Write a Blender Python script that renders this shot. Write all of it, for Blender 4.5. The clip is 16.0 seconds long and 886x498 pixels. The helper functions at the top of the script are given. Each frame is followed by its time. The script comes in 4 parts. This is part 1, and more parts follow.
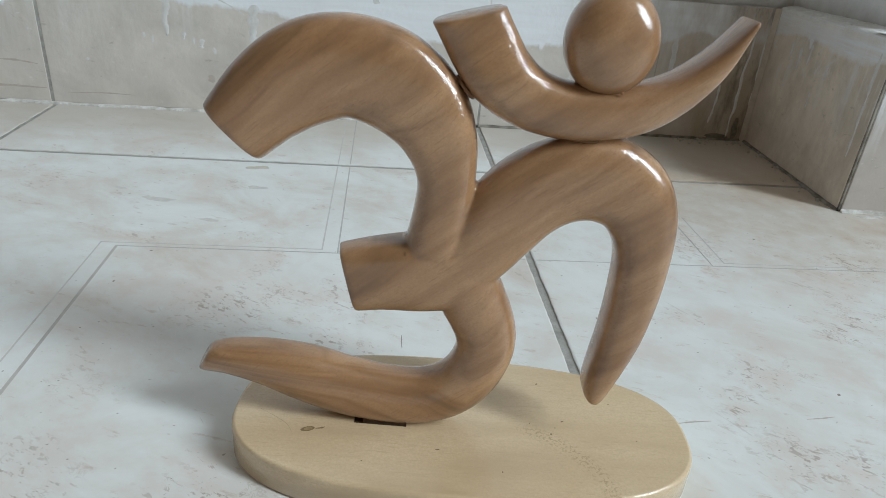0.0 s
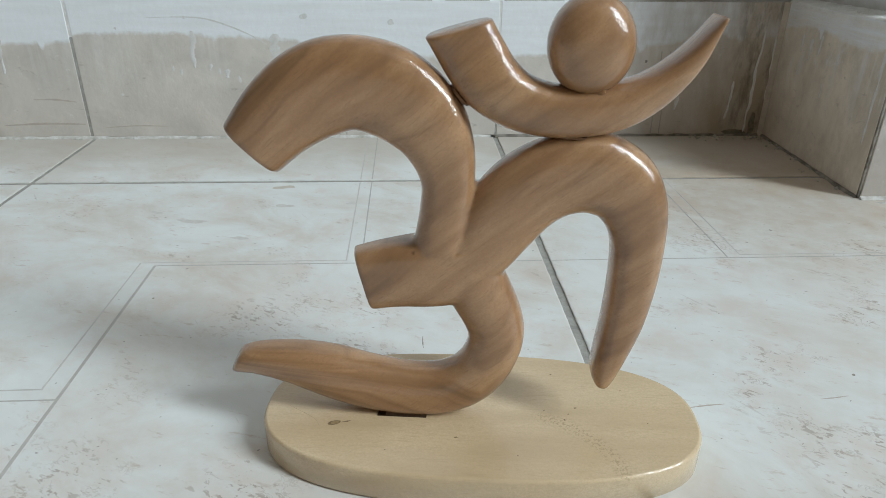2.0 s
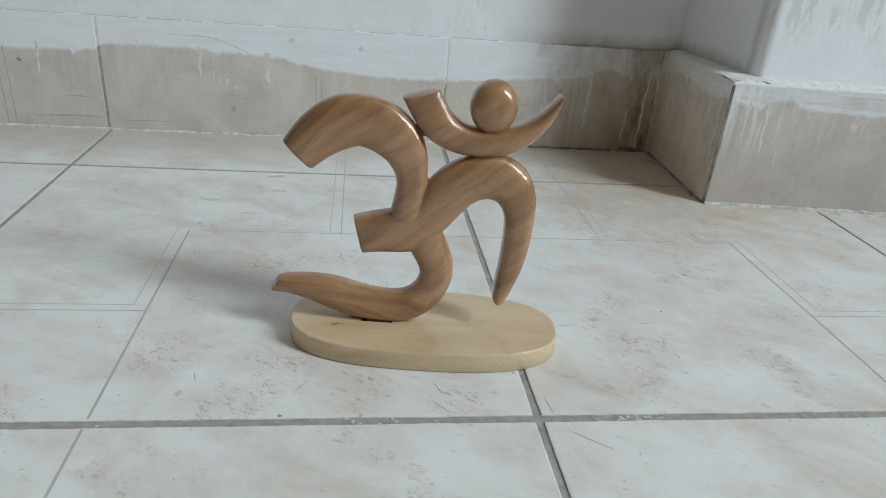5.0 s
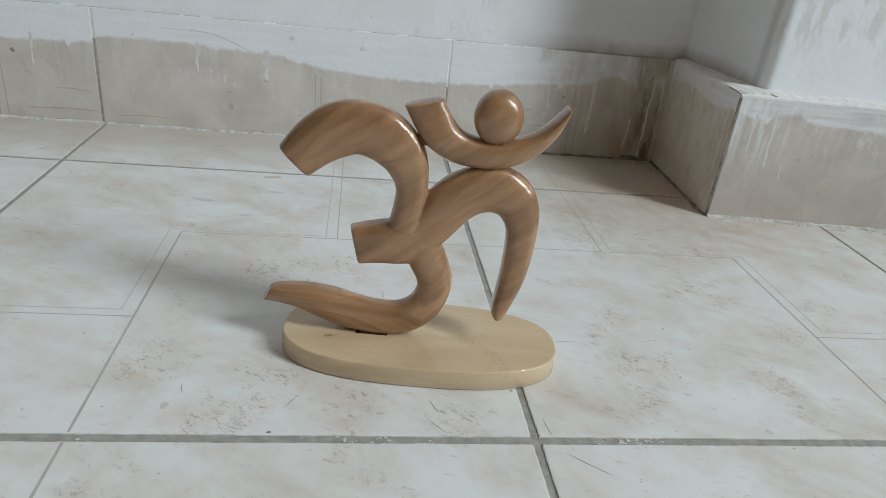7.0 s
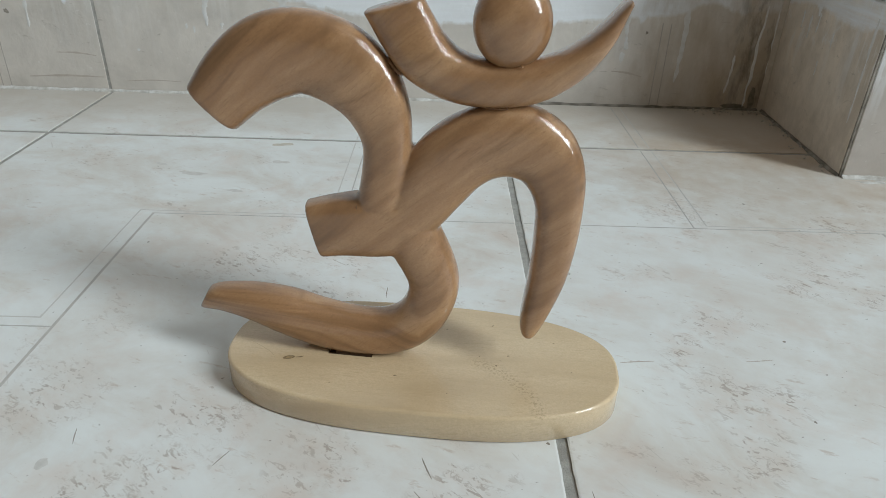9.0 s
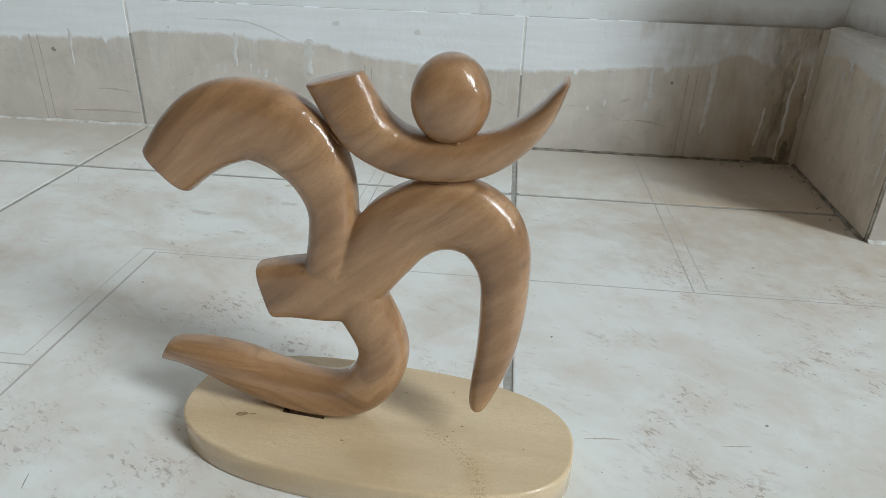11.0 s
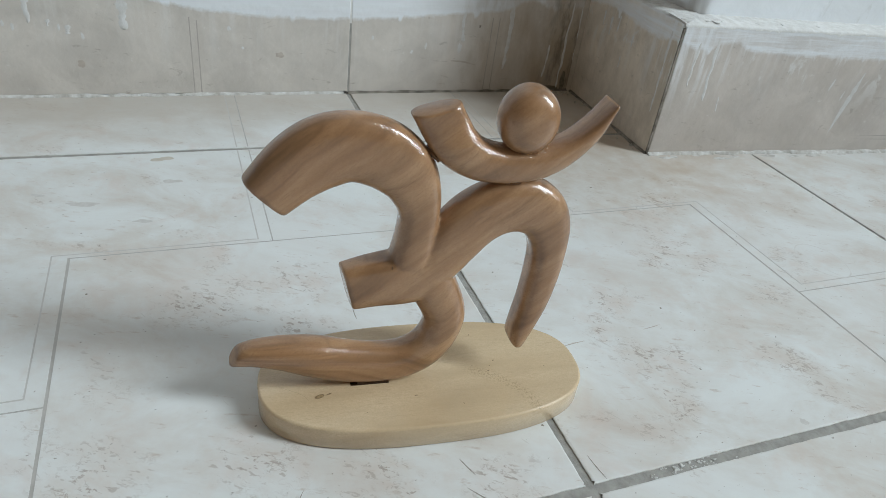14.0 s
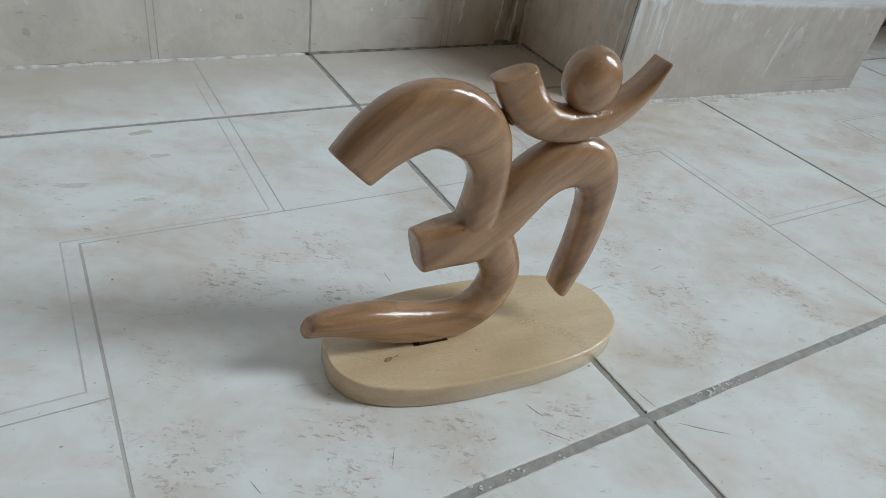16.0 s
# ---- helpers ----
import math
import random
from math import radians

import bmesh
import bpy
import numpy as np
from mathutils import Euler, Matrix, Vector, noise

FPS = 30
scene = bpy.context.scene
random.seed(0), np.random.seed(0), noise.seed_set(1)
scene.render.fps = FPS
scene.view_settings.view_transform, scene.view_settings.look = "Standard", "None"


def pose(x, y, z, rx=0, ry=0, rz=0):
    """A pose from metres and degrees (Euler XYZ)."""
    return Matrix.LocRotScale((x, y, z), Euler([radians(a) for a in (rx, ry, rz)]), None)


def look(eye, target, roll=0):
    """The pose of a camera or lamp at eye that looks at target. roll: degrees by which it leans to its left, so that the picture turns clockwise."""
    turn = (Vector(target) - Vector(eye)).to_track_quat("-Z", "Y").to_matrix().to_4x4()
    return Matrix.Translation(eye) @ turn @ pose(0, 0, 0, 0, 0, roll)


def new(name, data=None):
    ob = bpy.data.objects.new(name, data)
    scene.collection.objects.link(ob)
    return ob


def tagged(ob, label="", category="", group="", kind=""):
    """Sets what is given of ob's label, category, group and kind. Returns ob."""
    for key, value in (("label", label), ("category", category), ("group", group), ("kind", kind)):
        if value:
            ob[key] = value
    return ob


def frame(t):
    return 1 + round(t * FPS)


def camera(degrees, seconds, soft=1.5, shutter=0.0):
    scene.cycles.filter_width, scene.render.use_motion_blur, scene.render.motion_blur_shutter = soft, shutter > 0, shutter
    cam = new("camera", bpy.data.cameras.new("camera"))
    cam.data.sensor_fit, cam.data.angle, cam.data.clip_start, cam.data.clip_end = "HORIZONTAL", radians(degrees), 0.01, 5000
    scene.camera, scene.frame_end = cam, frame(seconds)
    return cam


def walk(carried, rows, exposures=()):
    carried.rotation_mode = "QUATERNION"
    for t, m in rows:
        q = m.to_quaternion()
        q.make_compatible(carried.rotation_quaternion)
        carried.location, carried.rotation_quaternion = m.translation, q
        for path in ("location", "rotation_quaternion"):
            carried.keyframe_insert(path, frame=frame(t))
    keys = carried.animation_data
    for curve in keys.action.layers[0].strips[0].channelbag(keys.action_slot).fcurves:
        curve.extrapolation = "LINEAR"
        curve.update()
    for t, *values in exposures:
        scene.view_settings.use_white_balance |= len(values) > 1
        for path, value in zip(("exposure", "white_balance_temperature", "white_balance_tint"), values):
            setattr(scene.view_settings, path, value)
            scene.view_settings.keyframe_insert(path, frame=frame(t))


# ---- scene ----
cam = camera(67.0, 16.0, soft=0.8)
PATH = [
    (0, (-0.080, -0.097, 0.159), (0.121, 1.677, -0.752), 5.0),
    (0.3, (-0.084, -0.111, 0.163), (0.111, 1.681, -0.704), 1.6),
    (0.5, (-0.085, -0.115, 0.161), (0.104, 1.682, -0.696), 0.6),
    (1, (-0.077, -0.112, 0.158), (-0.003, 1.694, -0.7), -0.3),
    (1.5, (-0.075, -0.102, 0.149), (0.0, 1.692, -0.731), 0.5),
    (2, (-0.073, -0.112, 0.161), (0.025, 1.685, -0.712), 0.6),
    (2.5, (-0.076, -0.145, 0.175), (0.049, 1.653, -0.692), 1.2),
    (3, (-0.078, -0.177, 0.186), (0.067, 1.635, -0.649), 0.9),
    (3.5, (-0.081, -0.203, 0.195), (0.101, 1.603, -0.645), 1.1),
    (4, (-0.087, -0.228, 0.197), (0.102, 1.557, -0.687), 3.0),
    (4.5, (-0.088, -0.239, 0.203), (0.15, 1.545, -0.668), 4.3),
    (4.7, (-0.089, -0.245, 0.206), (0.17, 1.536, -0.665), 4.7),
    (6.8, (-0.093, -0.245, 0.222), (0.191, 1.518, -0.677), 5.8),
    (7, (-0.091, -0.232, 0.212), (0.19, 1.542, -0.667), 6.7),
    (7.5, (-0.085, -0.203, 0.195), (0.153, 1.558, -0.721), 5.7),
    (8, (-0.077, -0.171, 0.183), (0.13, 1.583, -0.754), 4.8),
    (8.5, (-0.069, -0.151, 0.172), (0.069, 1.592, -0.8), 3.7),
    (9, (-0.044, -0.133, 0.169), (-0.035, 1.616, -0.801), 1.8),
    (9.5, (-0.022, -0.126, 0.171), (-0.092, 1.639, -0.765), 1.3),
    (10, (-0.011, -0.12, 0.173), (-0.198, 1.636, -0.766), 1.2),
    (10.2, (-0.007, -0.117, 0.175), (-0.221, 1.644, -0.747), 1.3),
    (12.5, (-0.048, -0.144, 0.2), (0.125, 1.64, -0.687), 4.6),
    (13, (-0.08, -0.149, 0.211), (0.258, 1.588, -0.721), 6.1),
    (13.5, (-0.111, -0.142, 0.213), (0.411, 1.499, -0.804), 7.8),
    (14, (-0.142, -0.134, 0.222), (0.549, 1.396, -0.865), 8.1),
    (14.5, (-0.168, -0.124, 0.223), (0.653, 1.286, -0.934), 9.7),
    (15, (-0.186, -0.115, 0.226), (0.735, 1.203, -0.964), 10.5),
    (15.5, (-0.202, -0.111, 0.224), (0.795, 1.142, -0.974), 11.2),
    (16, (-0.205, -0.113, 0.221), (0.729, 1.223, -0.938), 10.1),
]
# seconds, stops, kelvin, tint
EXPOSURES = [(0, -0.09, 6280, 9), (0.5, -0.06, 6470, 8), (1, -0.07, 6520, 8), (2, -0.06, 6370, 8), (3, -0.13, 6300, 8), (4.5, -0.23, 6360, 9), (7, -0.27, 6520, 11), (8, -0.22, 6500, 10),
             (9, -0.18, 6470, 9), (9.5, -0.15, 6520, 9), (10, -0.16, 6570, 9), (12.5, -0.06, 6420, 9), (14, -0.15, 6320, 9), (15, -0.25, 6340, 10), (16, -0.31, 6330, 10)]
walk(cam, [(t, look(eye, target, roll)) for t, eye, target, roll in PATH], EXPOSURES)

# ---- light ----
LAMP = bpy.data.lights.new("window_light", "AREA")
LAMP.shape, LAMP.size, LAMP.size_y = "RECTANGLE", 0.60, 1.90
LAMP.energy, LAMP.color = 119.0, (0.836, 0.943, 0.988)
lamp = new("window_light", LAMP)
lamp.matrix_world = look((2.285, -1.215, 1.93), (0.0, -0.75, 0.95))

world = bpy.data.worlds.new("sky")
scene.world = world
world.use_nodes = True
sky = world.node_tree.nodes.new("ShaderNodeTexSky")
sky.sky_type, sky.sun_disc = "NISHITA", False
sky.sun_elevation, sky.sun_rotation = radians(45), radians(120)
world.node_tree.links.new(sky.outputs[0], world.node_tree.nodes["Background"].inputs[0])
world.node_tree.nodes["Background"].inputs[1].default_value = 0.1

# ---- materials ----


class Nodes:
    """A small writer of node materials."""

    def __init__(self, name):
        self.material = bpy.data.materials.new(name)
        self.material.use_nodes = True
        self.tree = self.material.node_tree
        self.shader = self.tree.nodes["Principled BSDF"]

    def put(self, socket, value):
        if isinstance(value, bpy.types.NodeSocket):
            self.tree.links.new(value, socket)
        elif isinstance(value, tuple) and len(value) == 3 and len(socket.default_value) == 4:
            socket.default_value = (*value, 1)
        else:
            socket.default_value = value

    def node(self, kind, out=0, settings=None, **inputs):
        n = self.tree.nodes.new("ShaderNode" + kind)
        for key, value in (settings or {}).items():
            if key == "operation":
                n.operation = value
            elif key == "data_type":
                n.data_type = value
            elif key == "blend_type":
                n.blend_type = value
            elif key == "noise_dimensions":
                n.noise_dimensions = value
            elif key == "feature":
                n.feature = value
        for key, value in inputs.items():
            self.put(n.inputs[int(key[1:])] if key[0] == "i" and key[1:].isdigit() else n.inputs[key], value)
        return n.outputs[out]

    def coords(self, scale=(1, 1, 1), turn=(0, 0, 0), shift=(0, 0, 0), vary=0.0):
        c = self.tree.nodes.new("ShaderNodeTexCoord").outputs["Object"]
        if vary:
            r = self.tree.nodes.new("ShaderNodeObjectInfo").outputs["Random"]
            r3 = self.node("CombineXYZ", X=self.math("MULTIPLY", r, vary), Y=self.math("MULTIPLY", r, -vary * 1.7), Z=self.math("MULTIPLY", r, vary * 0.6))
            c = self.node("VectorMath", settings={"operation": "ADD"}, i0=c, i1=r3)
        c = self.node("Mapping", Vector=c, Location=shift, Rotation=tuple(radians(a) for a in turn))
        return self.node("Mapping", Vector=c, Scale=scale)

    def noise(self, vector, scale, detail=4.0, rough=0.55, distort=0.0):
        return self.node("TexNoise", Vector=vector, Scale=scale, Detail=detail, Roughness=rough, Distortion=distort)

    def math(self, operation, a, b=0.0):
        return self.node("Math", settings={"operation": operation}, i0=a, i1=b)

    def ramp(self, value, *stops):
        n = self.tree.nodes.new("ShaderNodeValToRGB")
        self.put(n.inputs[0], value)
        while len(n.color_ramp.elements) < len(stops):
            n.color_ramp.elements.new(0.5)
        for e, (at, colour) in zip(n.color_ramp.elements, stops):
            e.position = at
            e.color = (*colour, 1) if isinstance(colour, tuple) else (colour, colour, colour, 1)
        return n.outputs[0]

    def mix(self, factor, a, b, blend="MIX"):
        n = self.tree.nodes.new("ShaderNodeMix")
        n.data_type, n.blend_type = "RGBA", blend
        self.put(n.inputs[0], factor)
        self.put(n.inputs[6], a)
        self.put(n.inputs[7], b)
        return n.outputs[2]

    def bump(self, height, strength, distance=0.001):
        self.put(self.shader.inputs["Normal"], self.node("Bump", Height=height, Strength=strength, Distance=distance))

    def done(self, colour, rough, **more):
        self.put(self.shader.inputs["Base Color"], colour)
        self.put(self.shader.inputs["Roughness"], rough)
        for key, value in more.items():
            self.put(self.shader.inputs[key.replace("_", " ")], value)
        return self.material


def wood(name, dark, mid, light, grain_turn, gloss, coat, stripe=1.0, wear=0.10, grit=0.30, crinkle=1.0, ring=None, lines=0.0, haze=0.0, speckle=0.18, bend=False):
    """Lacquered wood: long bands and pores along the grain, cloudy stain, uneven lacquer."""
    m = Nodes(name)
    along = m.coords(scale=(1.0, 1.0, 0.10), turn=(0, grain_turn, 0))
    wave = m.noise(m.coords(), 30.0, 2.0, 0.5)
    sway = m.math("MULTIPLY", wave, 0.010)
    if bend:
        # the grain turns level in the foot of the plank
        xyz = m.tree.nodes.new("ShaderNodeSeparateXYZ")
        m.put(xyz.inputs[0], m.coords())
        foot = m.ramp(m.math("MULTIPLY", xyz.outputs[2], 10.0), (0.22, 1.0), (0.55, 0.0))
        sway = m.math("ADD", sway, m.math("MULTIPLY", m.math("MULTIPLY", m.math("MINIMUM", xyz.outputs[0], 0.0), foot), -0.95))
    bent = m.node("VectorMath", settings={"operation": "ADD"}, i0=along, i1=m.node("CombineXYZ", X=sway, Y=0.0, Z=0.0))
    bands = m.noise(bent, 230.0 * stripe, 3.0, 0.55)
    wide = m.noise(bent, 135.0 * stripe, 3.0, 0.5)
    pores = m.ramp(m.noise(m.coords(scale=(1.0, 1.0, 0.08), turn=(0, grain_turn, 0)), 1300.0, 2.0, 0.6), (0.58, 0.0), (0.70, 1.0))
    grain = m.ramp(m.noise(m.coords(scale=(1.0, 1.0, 0.35), turn=(0, grain_turn, 0)), 1100.0, 4.0, 0.7), (0.45, 0.0), (0.75, 1.0))
    blotch = m.noise(m.coords(), 45.0, 4.0, 0.6)
    tone = m.math("ADD", m.math("MULTIPLY", bands, 0.22), m.math("MULTIPLY", wide, 0.78))
    colour = m.ramp(tone, (0.32, dark), (0.475, mid), (0.61, light))
    if lines:
        rings = m.node("Math", settings={"operation": "ABSOLUTE"}, i0=m.math("SUBTRACT", m.math("FRACT", m.math("MULTIPLY", m.noise(bent, 62.0, 1.0, 0.4), 5.0)), 0.5))
        colour = m.mix(m.math("MULTIPLY", m.ramp(rings, (0.0, 1.0), (0.14, 0.0)), lines), colour, dark)
    colour = m.mix(m.math("MULTIPLY", pores, grit), colour, dark)
    colour = m.mix(m.math("MULTIPLY", grain, grit * 0.8), colour, dark)
    colour = m.mix(m.math("MULTIPLY", m.ramp(blotch, (0.40, 0.0), (0.68, 1.0)), 0.45), colour, mid)
    flour = m.ramp(m.noise(m.coords(), 1500.0, 4.0, 0.75), (0.40, 0.0), (0.66, 1.0))
    colour = m.mix(m.math("MULTIPLY", flour, speckle), colour, dark)
    if ring:
        xyz = m.tree.nodes.new("ShaderNodeSeparateXYZ")
        m.put(xyz.inputs[0], m.coords())
        far = m.node("VectorMath", 1, settings={"operation": "DISTANCE"}, i0=m.node("CombineXYZ", X=xyz.outputs[0], Y=xyz.outputs[1], Z=0.0), i1=(*ring[:2], 0.0))
        off = m.node("Math", settings={"operation": "ABSOLUTE"}, i0=m.math("ADD", m.math("SUBTRACT", far, ring[2]), m.math("MULTIPLY", m.math("SUBTRACT", blotch, 0.5), 0.008)))
        band = m.math("MULTIPLY", m.ramp(m.math("DIVIDE", off, 0.004), (0.15, 1.0), (1.0, 0.0)), m.ramp(m.math("DIVIDE", m.math("SUBTRACT", xyz.outputs[0], ring[0]), 0.02), (0.15, 0.0), (0.55, 1.0)))
        flecks = m.ramp(m.noise(m.coords(), 950.0, 3.0, 0.65), (0.50, 0.0), (0.60, 1.0))
        colour = m.mix(m.math("MULTIPLY", m.math("MULTIPLY", band, flecks), m.ramp(m.math("MULTIPLY", xyz.outputs[2], 50.0), (0.50, 0.0), (0.56, 0.45))), colour, (0.27, 0.175, 0.085))
    orange = m.noise(m.coords(), 560.0, 2.0, 0.5)
    lacquer = m.math("ADD", m.math("MULTIPLY", orange, 0.8), m.math("MULTIPLY", m.noise(m.coords(), 230.0, 1.0, 0.5), 0.9))
    m.bump(m.math("SUBTRACT", lacquer, m.math("MULTIPLY", pores, 0.4)), wear, 0.0008)
    rough = m.math("ADD", gloss, m.math("MULTIPLY", m.noise(m.coords(), 160.0, 3.0), 0.16))
    coarse = m.math("ADD", 0.01 + haze, m.math("MULTIPLY", m.noise(m.coords(), 240.0, 3.0), 0.05))
    ripple = m.noise(m.coords(scale=(1.0, 1.0, 0.3), turn=(0, grain_turn, 0)), 2000.0, 2.0, 0.6)
    m.put(m.shader.inputs["Coat Normal"], m.node("Bump", Height=m.math("ADD", m.math("MULTIPLY", lacquer, 0.85), m.math("MULTIPLY", ripple, 0.32)), Strength=crinkle, Distance=0.0006))
    return m.done(colour, rough, Coat_Weight=coat, Coat_Roughness=coarse, Coat_IOR=1.6, Specular_IOR_Level=0.3)


# scuffed patches in the floor's glaze: (x, y, radius)
PATCHES = [(-0.090, 0.162, 0.014), (-0.141, 0.153, 0.018), (0.075, 0.107, 0.010), (0.059, 0.089, 0.007), (0.070, 0.062, 0.014), (0.087, 0.060, 0.010),
           (0.067, 0.034, 0.011), (0.152, 0.158, 0.014), (0.131, 0.147, 0.010), (0.163, 0.139, 0.010), (0.185, 0.098, 0.012), (0.147, 0.046, 0.014),
           (-0.080, 0.032, 0.008), (-0.074, 0.022, 0.007), (-0.126, 0.049, 0.015), (-0.133, 0.017, 0.010), (-0.152, 0.012, 0.012), (-0.097, 0.121, 0.012),
           (0.094, 0.229, 0.018), (0.180, 0.212, 0.016), (-0.035, 0.012, 0.012), (-0.185, 0.052, 0.014)]


def glazed_tile():
    m = Nodes("glazed_floor_tile")
    c = m.coords(vary=3.0)
    place = m.tree.nodes.new("ShaderNodeNewGeometry").outputs["Position"]
    drift = m.node("TexNoise", 1, Vector=place, Scale=70.0, Detail=3.0)
    drift = m.node("VectorMath", settings={"operation": "MULTIPLY_ADD"}, i0=drift, i1=(0.036, 0.036, 0.0), i2=(-0.018, -0.018, 0.0))
    moved = m.node("VectorMath", settings={"operation": "ADD"}, i0=place, i1=drift)

    def patch(x, y, r):
        far = m.node("VectorMath", 1, settings={"operation": "DISTANCE"}, i0=moved, i1=(x, y, 0.0))
        return m.ramp(m.math("DIVIDE", far, r * 2.0), (0.25, 1.0), (0.75, 0.0))

    known = patch(*PATCHES[0])
    for p in PATCHES[1:]:
        known = m.math("MAXIMUM", known, patch(*p))
    skew = m.coords(scale=(1.0, 1.45, 1.0), turn=(0, 0, 32), vary=3.0)
    cloud = m.noise(skew, 15.0, 6.0, 0.66, 0.4)
    colour = m.ramp(cloud, (0.36, (0.755, 0.775, 0.77)), (0.46, (0.722, 0.728, 0.716)), (0.56, (0.668, 0.650, 0.618)), (0.70, (0.60, 0.54, 0.49)))
    milk = m.ramp(m.noise(c, 7.0, 3.0, 0.5), (0.42, 0.0), (0.62, 1.0))
    colour = m.mix(m.math("MULTIPLY", milk, 0.4), colour, (0.755, 0.76, 0.755))
    chance = m.ramp(m.math("ADD", m.math("MULTIPLY", m.noise(skew, 24.0, 3.0, 0.55), 0.75), m.math("MULTIPLY", cloud, 0.25)), (0.56, 0.0), (0.64, 1.0))
    field = m.math("MAXIMUM", m.math("MULTIPLY", chance, 0.62), m.math("MULTIPLY", known, 0.85))
    slant = m.coords(scale=(1.0, 1.9, 1.0), turn=(0, 0, 36), vary=3.0)
    edge = m.node("Math", settings={"operation": "ABSOLUTE"}, i0=m.math("SUBTRACT", m.noise(skew, 190.0, 3.0, 0.6, 0.8), 0.5))
    worm = m.math("MULTIPLY", m.ramp(edge, (0.010, 1.0), (0.034, 0.0)), m.ramp(m.noise(c, 120.0, 2.0), (0.50, 0.0), (0.58, 1.0)))
    flake = m.ramp(m.noise(slant, 230.0, 4.0, 0.62, 0.4), (0.575, 0.0), (0.62, 1.0))
    worm = m.math("MULTIPLY", m.math("MAXIMUM", m.math("MULTIPLY", worm, 0.7), flake), field)
    wash = m.math("MULTIPLY", field, m.ramp(m.noise(slant, 60.0, 5.0, 0.7), (0.36, 0.15), (0.62, 1.0)))
    colour = m.mix(m.math("MULTIPLY", wash, 0.40), colour, (0.60, 0.485, 0.415))
    colour = m.mix(m.math("MULTIPLY", worm, 0.74), colour, (0.31, 0.245, 0.20))
    blush = m.ramp(m.noise(m.coords(vary=6.0), 33.0, 5.0, 0.62, 0.3), (0.54, 0.0), (0.70, 1.0))
    colour = m.mix(m.math("MULTIPLY", blush, 0.38), colour, (0.64, 0.535, 0.475))
    streak = m.ramp(m.noise(m.coords(scale=(1.0, 3.2, 1.0), turn=(0, 0, 20), vary=5.0), 85.0, 6.0, 0.7), (0.61, 0.0), (0.70, 1.0))
    colour = m.mix(m.math("MULTIPLY", streak, 0.5), colour, (0.47, 0.37, 0.30))
    scratch = m.ramp(m.noise(m.coords(scale=(1.0, 14.0, 1.0), turn=(0, 0, 58), vary=4.0), 30.0, 2.0, 0.4), (0.765, 0.0), (0.78, 1.0))
    colour = m.mix(m.math("MULTIPLY", scratch, 0.25), colour, (0.35, 0.30, 0.26))
    speck = m.ramp(m.noise(m.coords(scale=(1.0, 1.6, 1.0), turn=(0, 0, -25), vary=2.0), 330.0, 2.0, 0.5), (0.725, 0.0), (0.76, 1.0))
    colour = m.mix(m.math("MULTIPLY", speck, 0.65), colour, (0.20, 0.165, 0.135))
    # brown staining plus the pier's floor shadow, painted into the tiles at its corner
    corner_brown = m.math("ADD", m.math("DIVIDE", m.node("VectorMath", 1, settings={"operation": "DISTANCE"}, i0=moved, i1=(0.215, 0.375, 0.0)), 0.25), m.math("MULTIPLY", m.math("SUBTRACT", m.noise(place, 34.0, 5.0, 0.65), 0.5), 0.9))
    colour = m.mix(m.math("MULTIPLY", m.ramp(corner_brown, (0.15, 1.0), (0.85, 0.0)), 0.74), colour, (0.43, 0.30, 0.185))
    # beige film on the strip of tiles along the wall
    xyz = m.tree.nodes.new("ShaderNodeSeparateXYZ")
    m.put(xyz.inputs[0], place)
    film = m.ramp(m.math("ADD", m.math("DIVIDE", m.math("SUBTRACT", xyz.outputs[1], 0.335), 0.10), m.math("MULTIPLY", m.math("SUBTRACT", m.noise(place, 20.0, 5.0, 0.65), 0.5), 1.2)), (0.0, 0.0), (0.7, 1.0))
    colour = m.mix(m.math("MULTIPLY", film, 0.72), colour, (0.52, 0.47, 0.415))
    dust = m.noise(c, 24.0, 5.0, 0.7)
    m.bump(m.math("SUBTRACT", m.math("MULTIPLY", m.noise(c, 150.0, 4.0, 0.6), 0.8), m.math("ADD", worm, speck)), 0.14, 0.0006)
    return m.done(colour, m.math("ADD", 0.33, m.math("MULTIPLY", dust, 0.28)), Specular_IOR_Level=0.4)


def plain(name, a, b, scale, rough, bump=0.3, distance=0.001):
    m = Nodes(name)
    c = m.coords()
    n = m.noise(c, scale, 5.0, 0.6)
    fine = m.noise(c, scale * 9.0, 4.0, 0.65)
    m.bump(m.math("ADD", n, m.math("MULTIPLY", fine, 0.5)), bump, distance)
    return m.done(m.mix(m.math("MULTIPLY", fine, 0.35), m.ramp(n, (0.35, a), (0.65, b)), a), rough)


